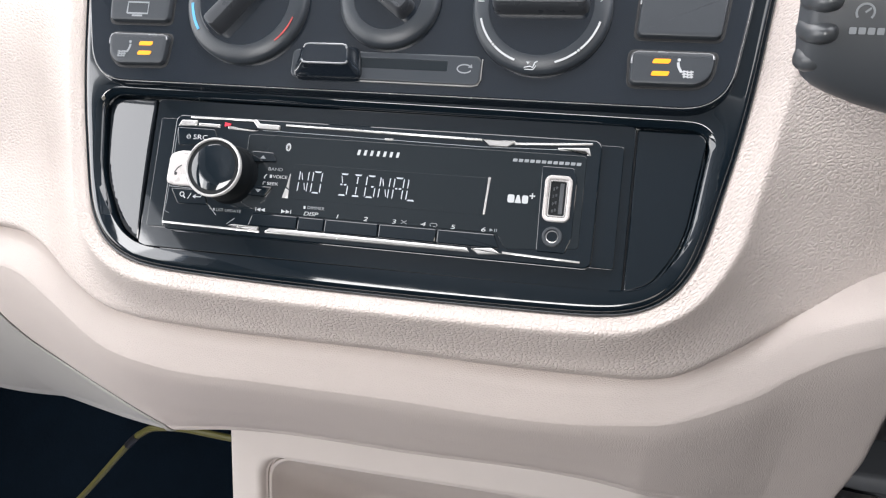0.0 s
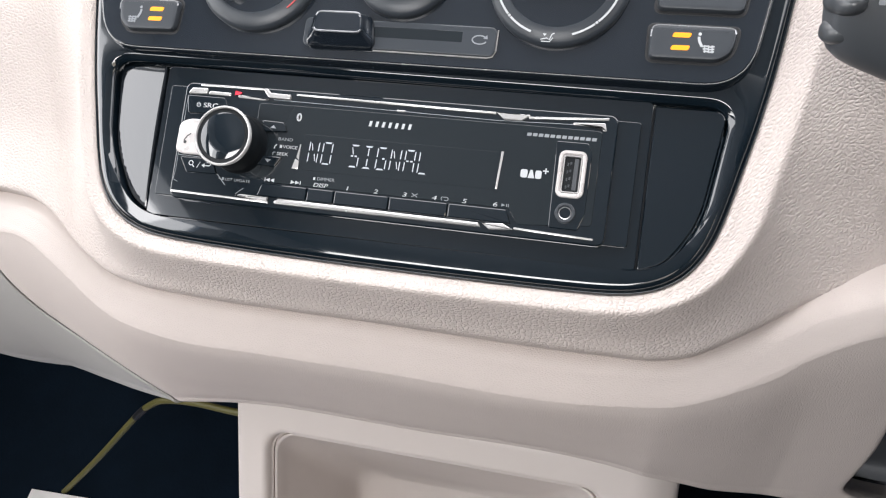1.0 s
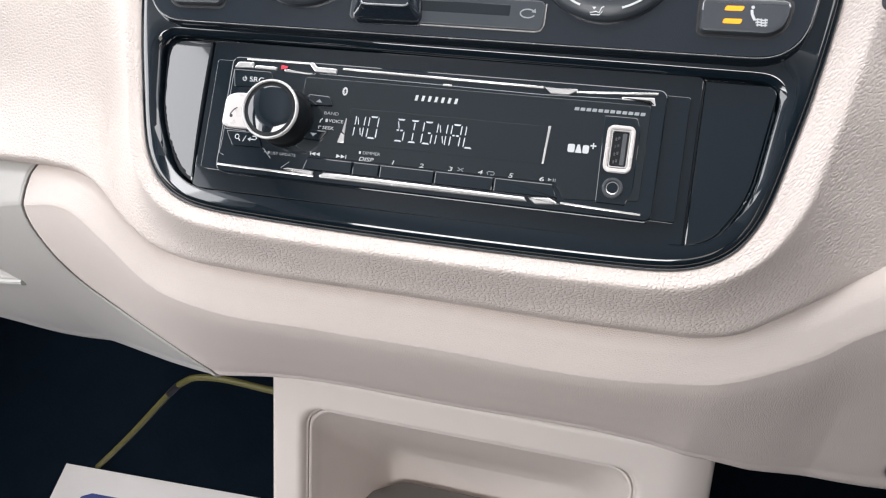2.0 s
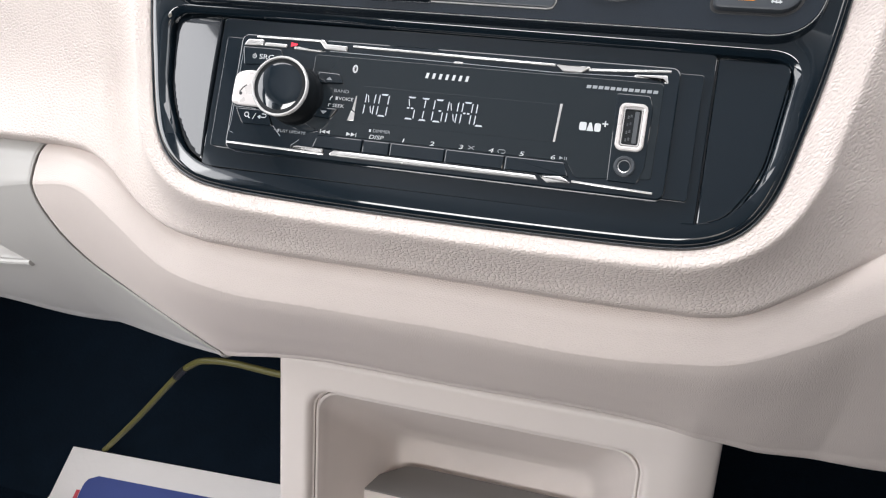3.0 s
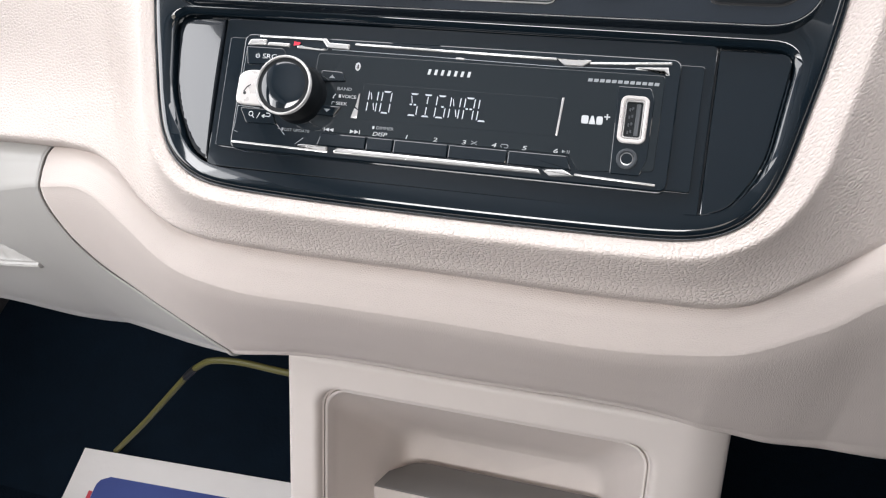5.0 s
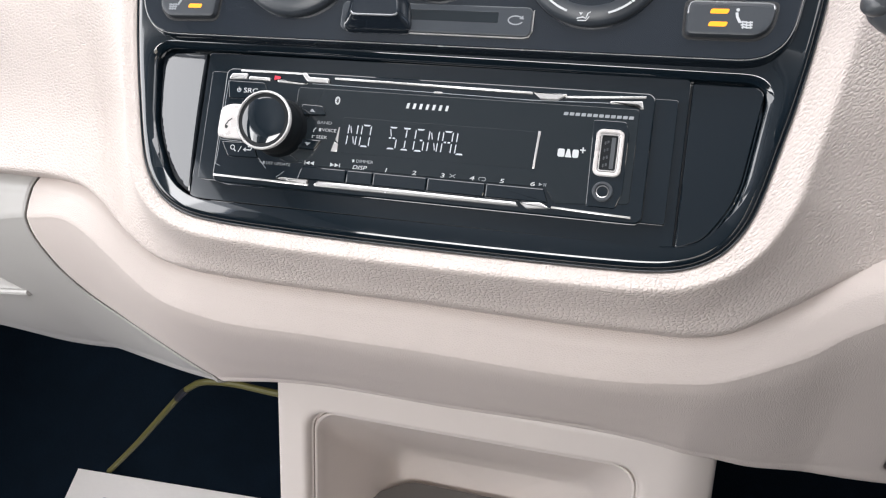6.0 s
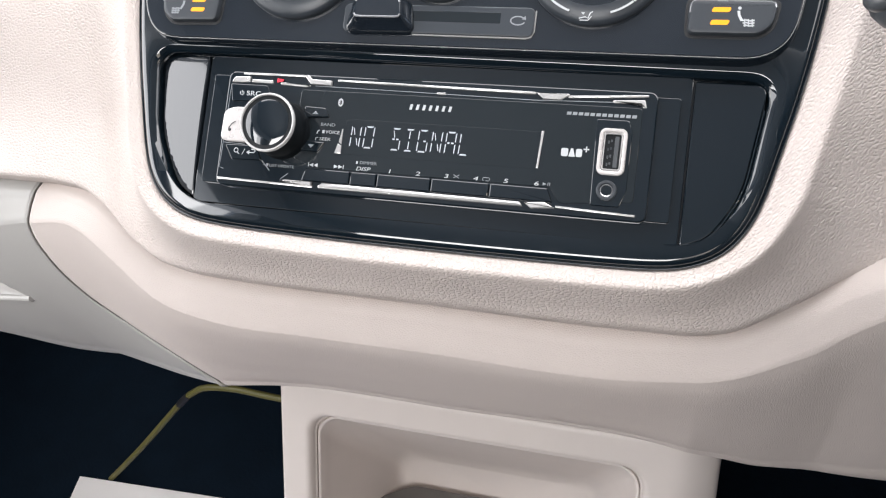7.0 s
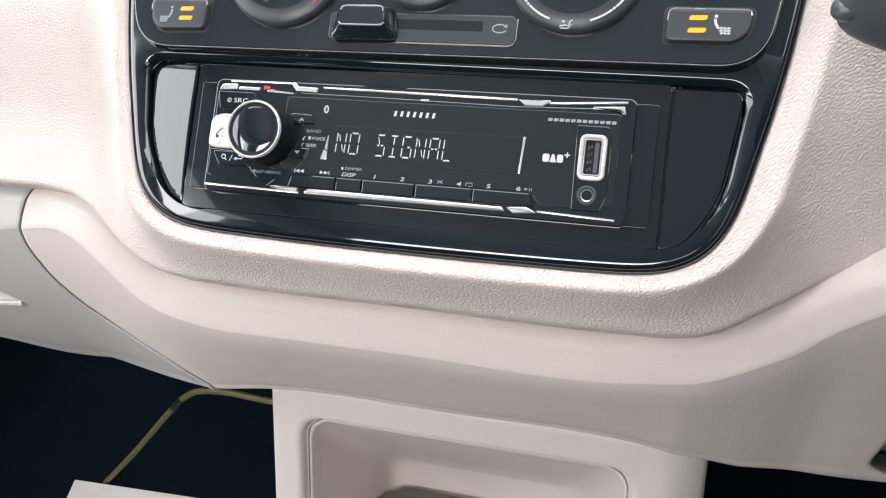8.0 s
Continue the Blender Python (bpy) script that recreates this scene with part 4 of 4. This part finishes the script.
marks("repeat_sign", [stroke([(27.4, -14.2), (27.0, -13.5), (27.4, -12.9), (29.6, -12.9), (30.0, -13.5), (29.6, -14.2), (28.4, -14.2)], 0.25)], -0.02, M_dimprint, radio)


def strip(pts, w, n=-0.6):
    bm = plate_bm(stroke(pts, w), n, 1.2, 0.00022)
    return part("chrome_strip", bm, M_silver, radio)


strip([(-84.0, 24.0), (-55.0, 24.2)], 0.8)
strip([(-39.8, 23.0), (-10, 22.7), (44.4, 22.2)], 0.8)
strip([(57.4, 21.4), (87.8, 23.2)], 0.8)
strip([(-90.2, -22.4), (-45.5, -22.8)], 0.9)
plate("chrome_strip", [(-42.9, -22.2), (-42.6, -23.2), (44.2, -23.0), (42.9, -21.2), (-41.0, -20.7)], -0.9, 1.2, M_silver, radio, "broad silver lower strip", bevel=0.0008)
strip([(57.0, -22.0), (87.2, -23.0)], 0.8)
for poly in ([(-55.4, 24.6), (-53.0, 24.6), (-51.4, 22.9), (-42.2, 22.7), (-42.4, 20.7), (-52.0, 20.9)], [(44.6, 22.4), (47.6, 20.0), (54.6, 20.0), (57.8, 21.9), (57.8, 22.4)], [(-45.8, -20.8), (-57.5, -20.6), (-60.5, -21.6), (-46.2, -22.6)], [(44.6, -21.4), (52.6, -20.6), (56.8, -22.6), (47.4, -23.4)]):
    plate("chrome_corner", soften(poly, 0.3, 2), -0.9, 1.2, M_silver, radio, bevel=0.0003)
marks("face_line", [stroke([(-50.0, 20.3), (-10, 20.0), (44, 19.4), (80, 20.4)], 0.25)], 0.16, M_dimprint, radio, "fine pale line under the upper strip")
plate("silver_bar", soften([(4.0, 20.3), (7.6, 20.3), (7.6, 19.5), (4.0, 19.5)], 0.2), -0.2, 1, M_silver, radio, bevel=0.0002)
plate("silver_bar", soften([(74.5, 20.9), (86.6, 21.6), (87.4, 18.6), (86.0, 18.6), (85.4, 20.2), (75.0, 19.9)], 0.3), -0.3, 1, M_silver, radio, bevel=0.0002)
plate("silver_bar", soften([(-89.5, 19.9), (-88, 22.6), (-80.5, 22.9), (-80.8, 20.4)], 0.7), -0.5, 1, M_silver, radio, bevel=0.0004)
plate("silver_bar", soften([(-80.0, 20.3), (-79.6, 21.7), (-69.5, 21.6), (-69.8, 20.2)], 0.5), -0.5, 1, M_silver, radio, bevel=0.0003)
plate("silver_bar", soften([(-66.0, 19.9), (-66.2, 21.2), (-51.8, 20.2), (-54.5, 19.5)], 0.4), -0.35, 1, M_silver, radio, bevel=0.0003)
marks("eject_mark", [[(-67.6, 22.6), (-64.6, 22.2), (-64.8, 21.4), (-67.6, 20.7)]], -0.5, M_red, radio, "small red release mark")
marks("face_seam", [stroke([(-89.6, 19.4), (-90.0, -13.8), (-90.4, -17.4), (-88.2, -18.2)], 0.22), stroke([(-90.0, -6.6), (-79.5, -6.9)], 0.3), stroke([(-70.2, -13.4), (-66.2, -17.4)], 0.3), stroke([(-57.4, -18.0), (-60.8, -20.8)], 0.25)], 0.2, M_dimprint, radio, "fine pale panel line")

# usb socket and headphone jack
plate("socket_panel", soften([(69.2, 13.4), (81.5, 13.4), (83.2, 9.0), (83.2, -14.0), (81.0, -20.2), (70.0, -20.2)], 0.8), -0.25, 1, M_gloss, radio, bevel=0.0003)
usb = part("usb_socket", band_bm([panel_loop(rounded(71.0 + d, 81.6 - d, -8.2 + d, 9.9 - d, max(2.6 - d, 0.4)), n) for d, n in ((0, 0.3), (0, -0.8), (0.3, -1.2), (1.1, -1.25), (1.6, -0.9), (1.8, 1.5), (1.9, 5.5))]), M_pale, radio, "pale silver usb socket ring")
plate("socket_shell", rounded(72.6, 80.0, -6.6, 8.3, 0.6), 5.0, 8.5, M_gloss, usb, bevel=0.0001)
part("socket_lining", band_bm([panel_loop(rounded(72.8 + d, 79.9 - d, -6.4 + d, 8.1 - d, 0.7), n) for d, n in ((0, 5.0), (0, -0.9), (0.1, -1.1), (0.45, -1.1), (0.55, -0.9), (0.55, 5.0))]), M_silver, usb, "thin bright metal lining")
# black plate near the front, in place of the socket's shaded depth
plate("socket_shade", rounded(73.3, 79.4, -5.9, 7.6, 0.5), -0.32, 0.2, M_knob, usb, bevel=0.0001)
plate("socket_tongue", rounded(77.0, 78.6, -5.2, 6.9, 0.3), -0.6, 5, M_stalk, usb, bevel=0.0001)
for v in (-4.4, -1.5, 1.4, 4.3):
    marks("contact", [rounded(74.4, 75.0, v - 0.3, v + 0.9, 0.2), rounded(75.4, 76.1, v + 0.2, v + 1.3, 0.2)], -0.45, M_grip, usb)
jack = part("headphone_jack", lathe_bm(75.7, -14.1, [(3.9, 0), (3.9, -0.7), (3.6, -1.0), (2.9, -1.0), (2.5, -0.6), (2.3, 2.0), (2.2, 3.0)], 36), M_button, radio, "round dark headphone jack")
part("jack_lining", lathe_bm(75.7, -14.1, [(2.4, 0.5), (2.4, -0.55), (2.1, -0.6), (2.05, 0.6)], 30, cap=False), M_steel, jack)

# ---- steering column stalk ----
stalk = thing("column_stalk", "matt black steering column stalk with printed signs", "stalk", pose(0, 0, HEIGHT))
bm_loops = []
TOP = 99.0
for x, low, k in ((146.2, 74, 0.35), (146.3, 69, 0.55), (146.6, 64.5, 0.70), (147.2, 61.2, 0.82), (148.6, 58.6, 0.90), (151.2, 56.5, 0.96), (155, 54.7, 1.0), (163.5, 51.7, 1.05), (174.5, 48.9, 1.1), (215, 40, 1.15), (330, 18, 1.15)):
    mid, half = (TOP + low) / 2, (TOP - low) / 2
    ring_pts = []
    for i in range(120):
        a = 2 * math.pi * i / 120
        ca, sa = math.cos(a), math.sin(a)
        ring_pts.append((x * 0.001, (-44 + 13 * k * math.copysign(abs(ca) ** 0.7, ca)) * 0.001, (mid + half * math.copysign(abs(sa) ** 0.8, sa)) * 0.001))
    bm_loops.append(ring_pts)
bm = band_bm(bm_loops)
bm.faces.new([bm.verts.new(p) for p in bm_loops[0]])
bmesh.ops.remove_doubles(bm, verts=bm.verts, dist=1e-6)
part("lever", bm, M_stalk, stalk, sharp=80)
for zz, reach in ((64.2, 0.6), (72.2, 1.0), (80.6, 1.0), (89.0, 0.9)):
    bm = bmesh.new()
    bmesh.ops.create_uvsphere(bm, u_segments=32, v_segments=20, radius=1.0)
    for v in bm.verts:
        x, y, z = v.co
        v.co = ((150.4 + 5.2 * x) * 0.001, (-46 + 13.6 * reach * math.copysign(abs(y) ** 0.8, y)) * 0.001, (zz + 3.7 * math.copysign(abs(z) ** 0.75, z) + 0.5 * x) * 0.001)
    part("tip_rib", bm, M_rib, stalk, sharp=80)
marks("cruise_sign", [stroke(arc(159.2, 78.2, 2.2, -40, 220, 14), 0.55), stroke([(159.2, 78.2), (160.5, 79.3)], 0.5)], -58.0, M_dimprint, stalk)
marks("lettering_bars", [rounded(156.0 + 2.3 * i, 157.8 + 2.3 * i, 72.5, 74.3, 0.3) for i in range(4)], -58.0, M_dimprint, stalk)
# unseen bulk behind the stalk, enlarged to keep light off the driver's side
shroud = bmesh.new()
column = tagged(part("column_shroud", plate_bm(rounded(238, 500, -60, 125, 30), -190, 90, 0.016, bm=shroud), M_rubber), "unseen matt black steering column shroud, enlarged for shade", "steering column")
column.location = (0, 0, HEIGHT)
# collar seen through the notch in the trim: two lips with a joint between them
for top, low, front in ((-167.6, -177.0, 91.0), (-178.4, -188.5, 89.5)):
    edge = [(front + 34, top + 1.5), (front + 4, top), (front + 1.2, top - 0.5), (front, top - 1.8), (front - 0.6, low + 1.2), (front, low), (front + 34, low)]
    part("collar", prism([(y * 0.001, z * 0.001) for y, z in edge], 0.200, 0.330), M_collar, column, "dark grey plastic collar", sharp=50)

# ---- passenger footwell ----
pts = [(-0.457, 0.262, -0.4922), (-0.4327, 0.252, -0.4679), (-0.3722, 0.235, -0.4034), (-0.3043, 0.215, -0.3271), (-0.2821, 0.207, -0.3057), (-0.2638, 0.202, -0.2943), (-0.2351, 0.2, -0.2896), (-0.1933, 0.2, -0.2915), (-0.12, 0.21, -0.30)]
fine = []
cx, cy, cz = (along(range(len(pts)), [p[i] for p in pts]) for i in range(3))
for s in np.linspace(0, len(pts) - 1, 60):
    fine.append((float(cx(s)), float(cy(s)), float(cz(s)) + HEIGHT))
cable = thing("cable", "dull yellow cable looping across the footwell", "cable")
part("sheath", tube_bm(fine, 0.0029), M_cable, cable)
part("tape_wrap", tube_bm(fine[22:27], 0.0034), M_rubber, cable, "black tape wrap")

paper = thing("paper_mat", "white paper floor mat with a dark blue printed block", "floor mat", pose(0, 0, HEIGHT))


def board(a, b, lift=0.0):
    """A point of the mat: a across from its corner, b down the sloping toe board and on along the floor."""
    x, y = -0.468 + a - 0.0381 * b * 0, 0.246 + 0.038 * a - b * 0.857
    if y > 0.2:
        return (x + 0.05 * b, y - lift * 0.5, -0.5 + 0.6 * (y - 0.2) + 0.003 + lift * 0.86)
    return (x + 0.05 * b, y - 0.166 * (0.2 - y), -0.497 + lift)


def laid(a0, a1, b0, b1, lift, thick, r=0.0, rows=26):
    """A thin sheet laid over the toe board and the floor."""
    bm = bmesh.new()
    top, low = [], []
    for i in range(rows + 1):
        b = b0 + (b1 - b0) * i / rows
        d = min(b - b0, b1 - b)
        cut = r - math.sqrt(max(r * r - (r - min(d, r)) ** 2, 0)) if r else 0
        cols = [a0 + cut + (a1 - a0 - 2 * cut) * j / 14 for j in range(15)]
        top.append([bm.verts.new(board(a, b, lift + thick)) for a in cols])
        low.append([bm.verts.new(board(a, b, lift)) for a in cols])
    for i in range(rows):
        for j in range(14):
            bm.faces.new((top[i][j], top[i][j + 1], top[i + 1][j + 1], top[i + 1][j]))
            bm.faces.new((low[i][j], low[i + 1][j], low[i + 1][j + 1], low[i][j + 1]))
        for j in (0, 14):
            bm.faces.new((top[i][j], top[i + 1][j], low[i + 1][j], low[i][j]))
    for i in (0, rows):
        for j in range(14):
            bm.faces.new((top[i][j], top[i][j + 1], low[i][j + 1], low[i][j]))
    return bm


part("sheet", laid(0, 0.36, 0, 0.46, 0, 0.0008), M_paper, paper)
part("printed_block", laid(0.031, 0.322, 0.025, 0.30, 0.001, 0.0003, 0.013, 60), M_bluepaper, paper, "dark blue printed block")
part("printed_edge", laid(0.0262, 0.0305, 0.042, 0.26, 0.001, 0.0003), M_redpaper, paper, "red printed edge")
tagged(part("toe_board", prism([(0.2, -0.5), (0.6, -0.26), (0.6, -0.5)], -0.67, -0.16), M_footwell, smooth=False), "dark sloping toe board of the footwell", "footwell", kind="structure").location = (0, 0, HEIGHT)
